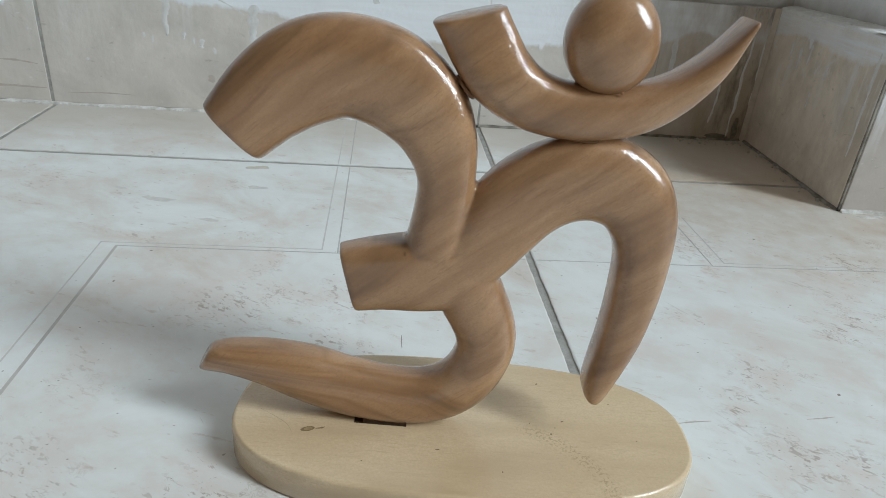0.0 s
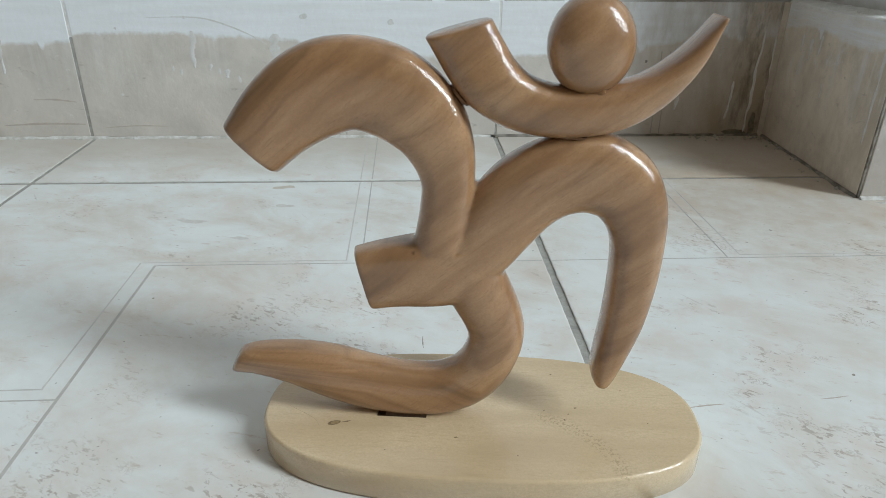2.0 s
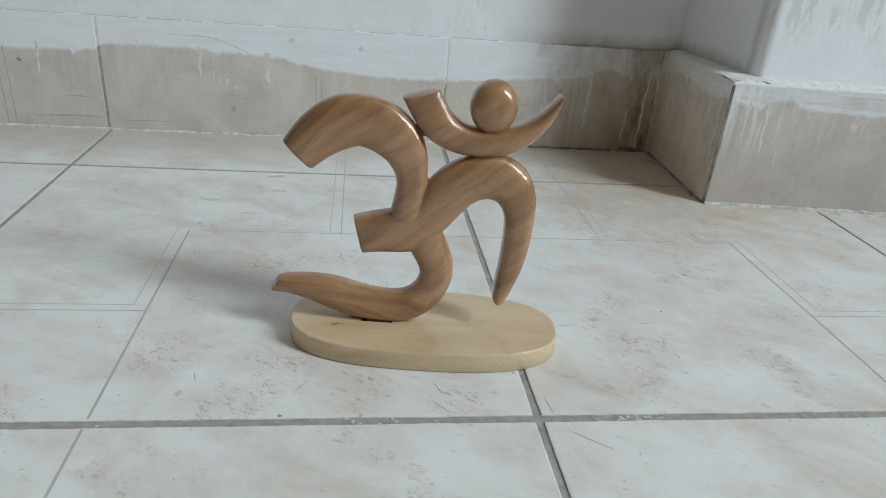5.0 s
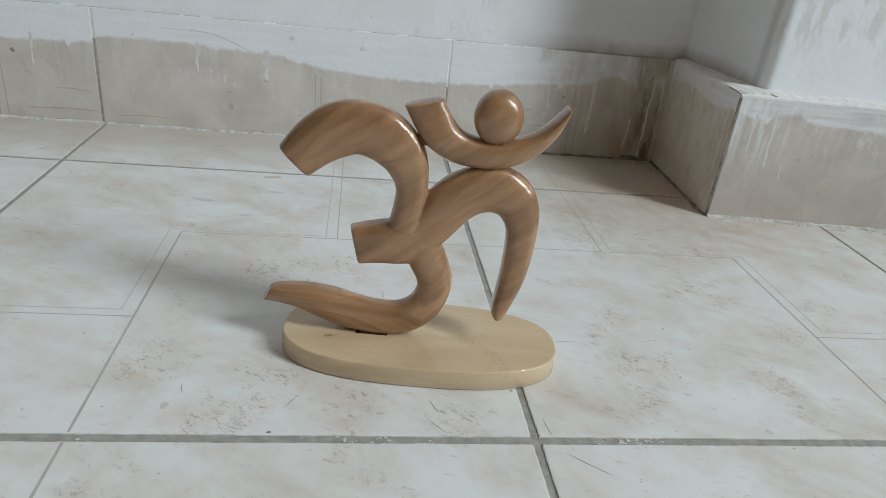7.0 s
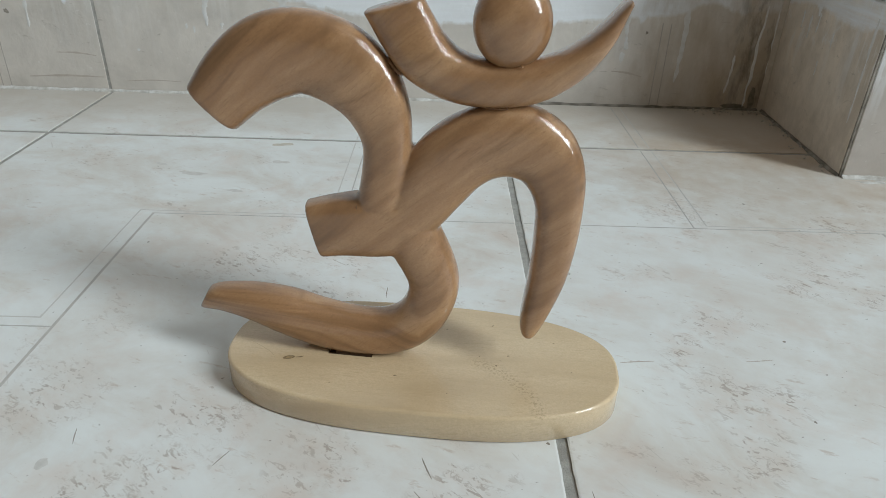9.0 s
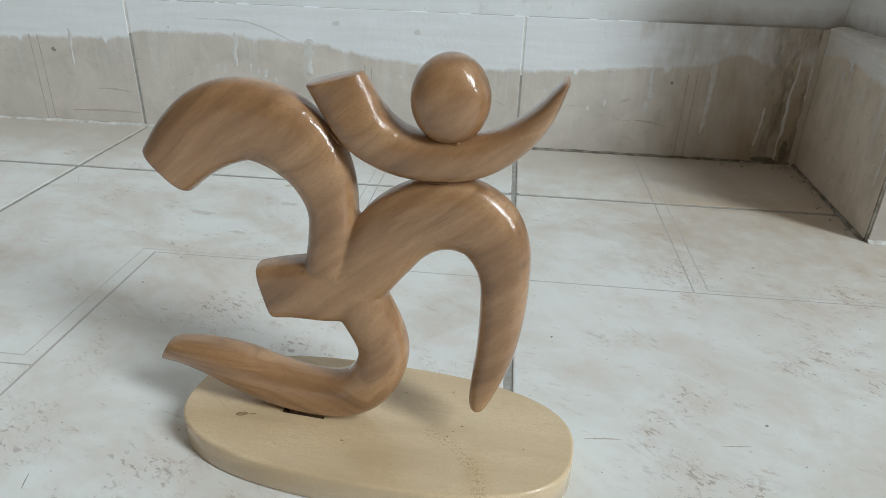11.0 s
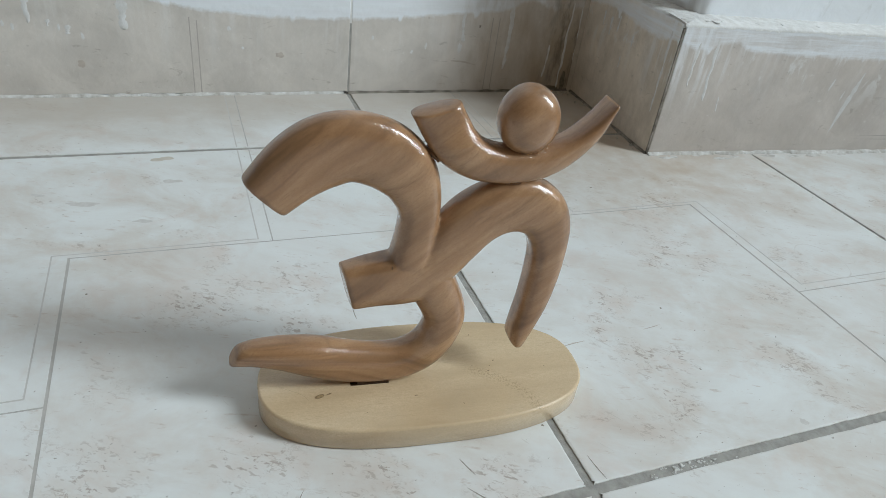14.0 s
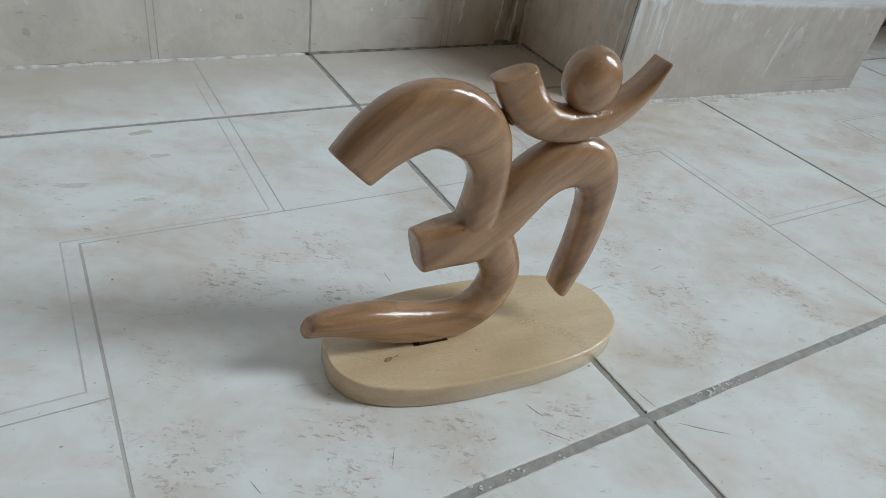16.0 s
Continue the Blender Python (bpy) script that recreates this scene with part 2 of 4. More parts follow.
def plaster():
    m = Nodes("painted_plaster")
    c = m.coords()
    lump = m.noise(c, 22.0, 5.0, 0.6, 0.3)
    pock = m.ramp(m.noise(c, 90.0, 3.0, 0.55), (0.68, 0.0), (0.73, 1.0))
    scuff = m.ramp(m.noise(m.coords(scale=(1, 1, 0.4)), 60.0, 5.0, 0.7, 0.6), (0.60, 0.0), (0.70, 1.0))
    zone = m.ramp(m.noise(c, 9.0, 2.0), (0.5, 0.0), (0.62, 1.0))
    colour = m.ramp(lump, (0.3, (0.81, 0.835, 0.87)), (0.7, (0.76, 0.78, 0.80)))
    colour = m.mix(m.math("MULTIPLY", m.math("MULTIPLY", scuff, zone), 0.55), colour, (0.50, 0.485, 0.44))
    colour = m.mix(m.math("MULTIPLY", pock, 0.12), colour, (0.50, 0.48, 0.45))
    # brown dirt band with corner shade painted in, hugging the skirting at the pier
    xyz = m.tree.nodes.new("ShaderNodeSeparateXYZ")
    m.put(xyz.inputs[0], c)
    ragged = m.math("MULTIPLY", m.math("SUBTRACT", m.noise(c, 70.0, 5.0, 0.65), 0.5), 0.9)
    above = m.ramp(m.math("ADD", m.math("DIVIDE", m.math("SUBTRACT", xyz.outputs[2], 0.106), 0.020), ragged), (0.05, 1.0), (0.9, 0.0))
    there = m.math("MULTIPLY", m.ramp(m.math("DIVIDE", m.node("Math", settings={"operation": "ABSOLUTE"}, i0=m.math("SUBTRACT", xyz.outputs[0], 0.19)), 0.15), (0.35, 1.0), (1.0, 0.0)), m.ramp(xyz.outputs[1], (0.316, 0.0), (0.330, 1.0)))
    colour = m.mix(m.math("MULTIPLY", m.math("MULTIPLY", above, there), 0.6), colour, (0.26, 0.205, 0.155))
    # ragged brown strip beside the pier's corner, and flaking paint higher on its front
    shy = m.ramp(m.math("SUBTRACT", xyz.outputs[0], 0.2), (0.0530, 1.0), (0.0540, 0.0))
    strip = m.ramp(m.math("ADD", m.math("DIVIDE", m.node("Math", settings={"operation": "ABSOLUTE"}, i0=m.math("SUBTRACT", xyz.outputs[1], 0.317)), 0.010), m.math("MULTIPLY", ragged, 0.5)), (0.25, 1.0), (1.0, 0.0))
    colour = m.mix(m.math("MULTIPLY", m.math("MULTIPLY", strip, shy), 0.65), colour, (0.30, 0.25, 0.205))
    flake = m.ramp(m.noise(m.coords(scale=(1, 1, 0.3)), 95.0, 5.0, 0.65), (0.50, 0.0), (0.58, 1.0))
    high = m.ramp(m.math("ADD", m.math("SUBTRACT", xyz.outputs[2], 0.136), m.math("MULTIPLY", ragged, 0.03)), (0.0, 0.0), (0.025, 1.0))
    front = m.ramp(xyz.outputs[1], (0.3125, 1.0), (0.3135, 0.0))
    colour = m.mix(m.math("MULTIPLY", m.math("MULTIPLY", flake, front), m.math("MULTIPLY", high, 0.5)), colour, (0.55, 0.555, 0.50))
    height = m.math("SUBTRACT", m.math("ADD", lump, m.math("MULTIPLY", m.noise(c, 180.0, 4.0, 0.6), 0.06)), m.math("MULTIPLY", pock, 0.12))
    m.bump(height, 0.45, 0.003)
    return m.done(colour, 0.7)


def skirting_tile(name, axis, start, end, edge, streaks, tint=(0.655, 0.61, 0.562), mould=None, cover=1.0, wisps=None, dirt=0.0):
    """Beige skirting tile with white paint run down from above. edge: stops (0..1 along the wall, height of the paint's edge in metres)."""
    m = Nodes(name)
    c = m.coords()
    xyz = m.tree.nodes.new("ShaderNodeSeparateXYZ")
    m.put(xyz.inputs[0], c)
    run, z = xyz.outputs[axis], xyz.outputs[2]
    along = m.math("DIVIDE", m.math("SUBTRACT", run, start), end - start)
    curve = m.tree.nodes.new("ShaderNodeFloatCurve")
    points = curve.mapping.curves[0].points
    for at, high in edge[1:-1]:
        points.new(at, high * 8)
    points[0].location = (0.0, edge[0][1] * 8)
    points[len(points) - 1].location = (1.0, edge[-1][1] * 8)
    for p, (at, high) in zip(points, edge):
        p.location, p.handle_type = (at, high * 8), "AUTO_CLAMPED"
    curve.mapping.update()
    m.put(curve.inputs["Value"], along)
    height = m.math("DIVIDE", curve.outputs[0], 8.0)
    wobble = m.math("MULTIPLY", m.math("SUBTRACT", m.noise(c, 110.0, 5.0, 0.65), 0.5), 0.007)
    drops = m.ramp(m.noise(m.coords(scale=(1, 1, 0.03)), 75.0, 2.0, 0.4), (0.63, 0.0), (0.72, 1.0))
    reach = m.math("MULTIPLY", m.noise(m.coords(scale=(1, 1, 0.0)), 23.0, 1.0), 0.014 * streaks)
    over = m.math("ADD", m.math("SUBTRACT", z, height), m.math("ADD", wobble, m.math("MULTIPLY", drops, reach)))
    paint = m.ramp(m.math("ADD", m.math("MULTIPLY", over, 170.0), 0.5), (0.25, 0.0), (0.8, 1.0))
    if cover < 1.0:
        brushed = m.ramp(m.noise(m.coords(scale=(0.12, 0.12, 1.6)), 110.0, 5.0, 0.7), (0.38, 0.0), (0.62, 1.0))
        paint = m.math("MULTIPLY", paint, m.math("ADD", cover, m.math("MULTIPLY", brushed, 0.95 - cover)))
    veil = m.ramp(m.math("ADD", m.math("MULTIPLY", over, 14.0), 0.85), (0.0, 0.0), (0.9, 1.0))
    thin = m.ramp(m.noise(m.coords(scale=(1, 1, 0.07)), 110.0, 4.0, 0.65), (0.50, 0.0), (0.66, 1.0))
    cloud = m.noise(c, 26.0, 5.0, 0.6, 0.5)
    colour = m.mix(m.ramp(cloud, (0.35, 0.0), (0.70, 1.0)), tint, tuple(v * 0.80 for v in tint))
    fleck = m.ramp(m.noise(c, 190.0, 4.0, 0.65), (0.66, 0.0), (0.72, 1.0))
    colour = m.mix(m.math("MULTIPLY", fleck, 0.4), colour, (0.75, 0.74, 0.72))
    mark = m.ramp(m.noise(m.coords(scale=(1, 1, 2.5)), 48.0, 5.0, 0.7, 1.0), (0.62, 0.0), (0.70, 1.0))
    colour = m.mix(m.math("MULTIPLY", mark, 0.5), colour, (0.29, 0.25, 0.21))
    colour = m.mix(m.math("MULTIPLY", m.math("MULTIPLY", thin, veil), 0.12 + 0.32 * streaks), colour, (0.76, 0.76, 0.76))
    if dirt:
        grime = m.ramp(m.noise(m.coords(scale=(1, 1, 0.55)), 38.0, 6.0, 0.7, 0.15), (0.40, 0.0), (0.62, 1.0))
        colour = m.mix(m.math("MULTIPLY", grime, dirt), colour, (0.36, 0.30, 0.235))
        daub = m.ramp(m.noise(m.coords(shift=(3.0, 1.0, 2.0), scale=(1, 1, 0.6)), 46.0, 6.0, 0.68, 0.6), (0.57, 0.0), (0.64, 1.0))
        colour = m.mix(m.math("MULTIPLY", m.math("MULTIPLY", daub, m.ramp(m.math("MULTIPLY", z, 8.0), (0.30, 0.0), (0.58, 1.0))), 0.6), colour, (0.72, 0.72, 0.715))
    if wisps:
        near = m.ramp(m.math("ADD", along, m.math("MULTIPLY", m.noise(c, 40.0, 3.0), 0.08)), (wisps * 0.7, 1.0), (wisps * 1.3, 0.0))
        low = m.ramp(m.math("MULTIPLY", z, 8.0), (0.28, 0.0), (0.62, 1.0))
        wisp = m.ramp(m.noise(m.coords(scale=(1, 1, 0.10)), 130.0, 5.0, 0.6), (0.50, 0.0), (0.60, 1.0))
        colour = m.mix(m.math("MULTIPLY", m.math("MULTIPLY", near, wisp), m.math("MULTIPLY", low, 0.75)), colour, (0.74, 0.745, 0.755))
    white = m.ramp(m.noise(m.coords(scale=(0.3, 0.3, 3.0)), 60.0, 4.0, 0.6), (0.35, (0.81, 0.84, 0.88)), (0.7, (0.76, 0.78, 0.81)))
    colour = m.mix(paint, colour, white)
    if mould:
        near = m.ramp(m.math("DIVIDE", m.node("Math", settings={"operation": "ABSOLUTE"}, i0=m.math("SUBTRACT", run, mould - 0.006)), 0.030), (0.1, 1.0), (1.0, 0.0))
        brown = m.ramp(m.math("ADD", m.math("DIVIDE", m.math("SUBTRACT", run, mould - 0.13), 0.14), m.math("MULTIPLY", m.math("SUBTRACT", m.noise(m.coords(scale=(1, 1, 0.35)), 40.0, 5.0, 0.65), 0.5), 2.2)), (0.15, 0.0), (0.95, 1.0))
        colour = m.mix(m.math("MULTIPLY", brown, 0.8), colour, (0.37, 0.285, 0.195))
        run_down = m.ramp(m.noise(m.coords(scale=(1, 1, 0.32)), 85.0, 5.0, 0.7), (0.47, 0.0), (0.62, 1.0))
        colour = m.mix(m.math("MULTIPLY", m.math("MULTIPLY", near, run_down), 0.85), colour, (0.13, 0.115, 0.092))
    rough = m.math("ADD", 0.34, m.math("MULTIPLY", paint, 0.3))
    m.bump(m.math("ADD", m.math("MULTIPLY", paint, 0.6), m.noise(c, 150.0, 4.0, 0.6)), 0.25, 0.0012)
    return m.done(colour, rough)


VARNISHED = wood("varnished_wood", (0.173, 0.088, 0.038), (0.340, 0.178, 0.083), (0.460, 0.266, 0.136), -50, 0.40, 1.0, 0.9, grit=0.30, crinkle=0.40, lines=0.34, haze=0.0, bend=True)
WRINKLED = wood("varnished_wood_wrinkled", (0.173, 0.088, 0.038), (0.340, 0.178, 0.083), (0.460, 0.266, 0.136), -50, 0.40, 1.0, 0.9, grit=0.30, crinkle=0.72, lines=0.34, haze=0.0, bend=True)
PALE = wood("pale_lacquered_wood", (0.53, 0.388, 0.236), (0.65, 0.495, 0.313), (0.725, 0.570, 0.378), -84, 0.36, 0.8, 0.55, 0.20, 0.55, crinkle=0.36, ring=(0.012, -0.034, 0.034), haze=0.02, speckle=0.46)
KNOT = plain("wood_knot", (0.17, 0.115, 0.055), (0.30, 0.21, 0.115), 700.0, 0.45, 0.1)
SLOT = plain("dark_wood_and_slot_shade", (0.10, 0.055, 0.028), (0.16, 0.09, 0.045), 500.0, 0.8)
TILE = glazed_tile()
GROOVE = plain("tile_groove", (0.43, 0.41, 0.385), (0.525, 0.50, 0.475), 130.0, 0.6, 0.1)
THIN_GROOVE = plain("tile_thin_groove", (0.43, 0.415, 0.395), (0.54, 0.52, 0.50), 130.0, 0.6, 0.1)
FAINT_GROOVE = plain("tile_faint_groove", (0.53, 0.51, 0.49), (0.63, 0.61, 0.59), 130.0, 0.6, 0.1)
GROUT = plain("grey_grout", (0.29, 0.28, 0.26), (0.43, 0.418, 0.39), 170.0, 0.9, 0.7)
CHIPPED = plain("dusty_joint", (0.40, 0.395, 0.385), (0.56, 0.56, 0.555), 260.0, 0.9, 0.4)
PLASTER = plaster()
CAULK = plain("white_mortar", (0.80, 0.80, 0.79), (0.66, 0.65, 0.63), 160.0, 0.85, 0.6)
BEAD = plain("dirty_white_mortar", (0.47, 0.445, 0.41), (0.80, 0.80, 0.79), 120.0, 0.9, 1.0)
RUN = plain("thin_white_paint", (0.70, 0.70, 0.70), (0.59, 0.575, 0.55), 190.0, 0.5, 0.2)
DIRT = plain("dark_joint", (0.13, 0.115, 0.095), (0.40, 0.37, 0.325), 110.0, 0.9, 0.6)
BACK_SKIRT = skirting_tile("skirting_back", 0, -0.6, 0.3,
                           [(0.0, 0.070), (0.20, 0.074), (0.295, 0.077), (0.305, 0.083), (0.37, 0.083), (0.445, 0.080), (0.48, 0.078), (0.54, 0.069), (0.63, 0.065), (0.70, 0.067), (0.779, 0.073), (0.829, 0.077), (0.857, 0.086), (0.88, 0.081), (1.0, 0.084)], 0.55, mould=0.2205)
PIER_SKIRT = skirting_tile("skirting_pier", 0, 0.22, 0.56, [(0.0, 0.098), (0.07, 0.090), (0.15, 0.097), (0.22, 0.090), (0.5, 0.088), (1.0, 0.088)], 0.5, (0.60, 0.548, 0.505), cover=0.4, wisps=0.20, dirt=0.16)
# tint paler than the other skirtings, to offset the shade on this side
SIDE_SKIRT = skirting_tile("skirting_side", 1, 0.28, 0.44, [(0.0, 0.098), (0.3, 0.090), (0.7, 0.095), (1.0, 0.088)], 0.8, (0.78, 0.69, 0.59), cover=0.45, wisps=0.30, dirt=0.45)
FAR_WALL = plain("dull_wall_paint", (0.22, 0.165, 0.115), (0.27, 0.205, 0.148), 6.0, 0.8, 0.2)
CEILING = plain("dull_ceiling_paint", (0.42, 0.36, 0.30), (0.49, 0.43, 0.36), 5.0, 0.85, 0.2)
FRAME = plain("white_window_frame", (0.78, 0.78, 0.77), (0.72, 0.72, 0.71), 30.0, 0.4, 0.05)

# ---- builders ----


def thing(name, label, category, at=None, kind="", group=""):
    ob = new(name)
    if at is not None:
        ob.matrix_world = at
    return tagged(ob, label, category, group, kind)


def part(name, bm, material, parent=None, label="", smooth=False):
    mesh = bpy.data.meshes.new(name)
    if not isinstance(bm, bpy.types.Mesh):
        bmesh.ops.recalc_face_normals(bm, faces=bm.faces[:])
        bm.to_mesh(mesh)
        bm.free()
    else:
        mesh = bm
    for m in material if isinstance(material, (tuple, list)) else (material,):
        if len(mesh.materials) < 4:
            mesh.materials.append(m)
    if smooth:
        mesh.polygons.foreach_set("use_smooth", [True] * len(mesh.polygons))
    ob = new(name, mesh)
    ob.parent = parent
    if label:
        tagged(ob, label)
    return ob


def prism(bm, corners, low, high, bevel=0.0, segments=3):
    """An upright block over a plan polygon."""
    a = [bm.verts.new((x, y, low)) for x, y in corners]
    b = [bm.verts.new((x, y, high)) for x, y in corners]
    n = len(corners)
    faces = [bm.faces.new(a[::-1]), bm.faces.new(b)]
    for i in range(n):
        faces.append(bm.faces.new((a[i], a[(i + 1) % n], b[(i + 1) % n], b[i])))
    if bevel:
        edges = {e for f in faces for e in f.edges}
        bmesh.ops.bevel(bm, geom=list(edges), offset=bevel, segments=segments, affect="EDGES", profile=0.5)
    return bm


def block(x0, x1, y0, y1, z0, z1, bevel=0.0):
    return prism(bmesh.new(), [(x0, y0), (x1, y0), (x1, y1), (x0, y1)], z0, z1, bevel)


def glide(knots, steps):
    """A smooth run through knots (Catmull-Rom)."""
    k = [Vector(p) for p in knots]
    k = [2 * k[0] - k[1], *k, 2 * k[-1] - k[-2]]
    out = []
    for i in range(1, len(k) - 2):
        for s in range(steps):
            t = s / steps
            a, b, c, d = k[i - 1:i + 3]
            out.append(0.5 * (2 * b + (c - a) * t + (2 * a - 5 * b + 4 * c - d) * t * t + (3 * b - a - 3 * c + d) * t ** 3))
    return out + [k[-2]]


RISE = 0.7     # mm by which the limbs stand above their drawn line


def stroke(bm, knots, depth, power=2.7, steps=7, sides=36, lean=(0.0, 0.0), worn=0.0007, middle=0.0, skew=(0.0, 0.0)):
    """A carved limb in the upright plane: knots of (across, up, width) in millimetres, of one depth, with a rounded section and flat, slightly worn ends."""
    run = [p * 0.001 for p in glide([(k[0], k[1] + RISE * min(1.0, k[1] / 30), k[2]) for k in knots], steps)]
    thick = [p.x for p in glide([((k[3] * 0.001 if len(k) > 3 else depth), 0.0) for k in knots], steps)]
    rings = []
    last = len(run) - 1
    for i, p in enumerate(run):
        q = run[min(i + 1, last)] - run[max(i - 1, 0)]
        q = Vector((q.x, q.y)).normalized()
        ends = [(0.0, 1.0)]
        if i == 0:
            ends = [(-worn * 0.2, max(0.2, 1 - 2 * worn / p.z)), (worn * 0.4, 1.0)]
        if i == last:
            ends = [(-worn * 0.4, 1.0), (worn * 0.2, max(0.2, 1 - 2 * worn / p.z))]
        tilt = lean[0] * (1 - min(1, i / 5)) + lean[1] * (1 - min(1, (last - i) / 5))
        for push, size in ends:
            ring = []
            for s in range(sides):
                a = 2 * math.pi * s / sides
                ca, sa = math.cos(a), math.sin(a)
                h = math.copysign(abs(ca) ** (2 / power), ca) * p.z / 2 * size
                d = math.copysign(abs(sa) ** (2 / power), sa) * thick[i] / 2 * (1 - (1 - size) * p.z / thick[i])
                along = push + tilt * h + (d + thick[i] / 2) * (skew[1] * (1 - min(1, (last - i) / 5)) - skew[0] * (1 - min(1, i / 5)))
                ring.append(bm.verts.new((p.x - q.y * h + q.x * along, d + middle, p.y + q.x * h + q.y * along)))
            rings.append(ring)
    for r, s in zip(rings, rings[1:]):
        for i in range(sides):
            bm.faces.new((r[i], r[(i + 1) % sides], s[(i + 1) % sides], s[i]))
    bm.faces.new(rings[0])
    bm.faces.new(rings[-1][::-1])
    bmesh.ops.recalc_face_normals(bm, faces=bm.faces[:])
    return bm


# ---- floor ----
T = 0.33
ROOM_W, ROOM_E, ROOM_S, WALL = -1.7, 2.30, -3.2, 0.436

floor = thing("floor", "marbled off-white glazed ceramic floor tiles with grey grout", "floor", kind="structure")
part("grout", block(ROOM_W, ROOM_E, ROOM_S, WALL + 0.05, -0.05, -0.0008), GROUT, floor, "dirty grey grout bed")

# ---- walls ----
wall_north = thing("wall_north", "white painted plaster wall with worn, pocked paint", "wall", kind="structure")
part("plaster", block(ROOM_W, ROOM_E, WALL + 0.003, WALL + 0.15, -0.05, 3.25), PLASTER, wall_north)
wall_west = tagged(part("wall_west", block(ROOM_W - 0.15, ROOM_W, ROOM_S - 0.15, WALL + 0.15, -0.05, 3.25), FAR_WALL), "dull ochre painted side wall", "wall", kind="structure")
wall_south = tagged(part("wall_south", block(ROOM_W, ROOM_E, ROOM_S - 0.15, ROOM_S, -0.05, 3.25), FAR_WALL), "dull ochre painted wall of the room", "wall", kind="structure")
ceiling = tagged(part("ceiling", block(ROOM_W, ROOM_E, ROOM_S, WALL, 3.20, 3.25), CEILING), "dull cream painted ceiling", "ceiling", kind="structure")
WY0, WY1, WZ0, WZ1 = -1.56, -0.87, 0.90, 2.96
wall_east = thing("wall_east", "dull ochre painted wall with a window opening", "wall", kind="structure")
for y0, y1, z0, z1 in ((ROOM_S - 0.15, WY0, -0.05, 3.25), (WY1, WALL + 0.15, -0.05, 3.25), (WY0, WY1, -0.05, WZ0), (WY0, WY1, WZ1, 3.25)):
    part("plaster", block(ROOM_E, ROOM_E + 0.15, y0, y1, z0, z1), FAR_WALL, wall_east)
window_1 = thing("window_1", "white framed window letting in soft daylight", "window", kind="structure")
for y0, y1, z0, z1 in ((WY0, WY0 + 0.02, WZ0, WZ1), (WY1 - 0.02, WY1, WZ0, WZ1), (WY0 + 0.02, WY1 - 0.02, WZ0, WZ0 + 0.02), (WY0 + 0.02, WY1 - 0.02, WZ1 - 0.02, WZ1)):
    part("window_frame", block(ROOM_E - 0.005, ROOM_E + 0.06, y0, y1, z0, z1), FRAME, window_1)

# ---- pier ----
# plan: skirting corners A (near), B (far); plaster stands back a little above it
PA, PB = (0.2235, 0.2875), (0.552, 0.262)
pier = thing("wall_pier", "projecting wall pier in white plaster over beige skirting tiles", "wall", kind="structure")
part("plaster", prism(bmesh.new(), [(0.2530, 0.3110), (0.545, 0.286), (0.545, WALL + 0.01), (0.240, WALL + 0.01)], 0.1, 3.20, 0.010, 10), PLASTER, pier)
part("core", prism(bmesh.new(), [(0.2262, 0.2905), (0.5500, 0.2655), (0.5500, WALL + 0.01), (0.2330, WALL + 0.01)], -0.04, 0.104), DIRT, pier, "dirty mortar behind the tiles")
part("ledge_core", prism(bmesh.new(), [(0.2330, 0.2975), (0.5480, 0.2735), (0.5480, WALL + 0.01), (0.2390, WALL + 0.01)], 0.104, 0.1104, 0.001), CAULK, pier)
part("ledge", prism(bmesh.new(), [(0.2266, 0.2907), (0.5496, 0.2659), (0.5496, WALL + 0.01), (0.2334, WALL + 0.01)], 0.104, 0.1082, 0.002), CAULK, pier, "white painted mortar ledge over the tiles")


# white paint drawn over the tiles' upper edges
cap = bmesh.new()
for a, b, side, reach in (((0.2234, 0.2876), PB, (0.0, 1.0), (0.026, 0.026)), ((0.2300, 0.4345), (0.2236, 0.2876), (1.0, 0.0), (0.012, 0.032))):
    a, b, side = Vector(a), Vector(b), Vector(side)
    count = int((b - a).length / 0.0015)
    rows = []
    for i in range(count + 1):
        p = a + (b - a) * i / count
        rise = 0.1096 + 0.0005 * noise.noise((p.x * 240, p.y * 240, 2.0)) + 0.0004 * noise.noise((p.x * 700, p.y * 700, 5.0))
        wide = (reach[0] + (reach[1] - reach[0]) * i / count) * (min(1.0, 0.12 + 0.88 * (count - i) * 0.0015 / 0.024) if side.x else 1.0)
        bumpy = 0.0005 * noise.noise((p.x * 130, p.y * 130, 12.0))
        hem = 0.1070 + 0.0016 * noise.noise((p.x * 150, p.y * 150, 8.0)) + 0.0008 * noise.noise((p.x * 600, p.y * 600, 3.0))
        rows.append([cap.verts.new((*q, z)) for q, z in ((p - side * 0.0003, hem), (p - side * 0.0004, (hem + rise) / 2), (p + side * 0.0006, rise), (p + side * wide * 0.4, rise + 0.0009 + bumpy), (p + side * wide, rise + 0.0016 - bumpy))])
    for r, q in zip(rows, rows[1:]):
        for k in range(4):
            cap.faces.new((r[k], r[k + 1], q[k + 1], q[k]))
part("paint_cap", cap, CAULK, pier, "white paint drawn over the tile edges", smooth=True)

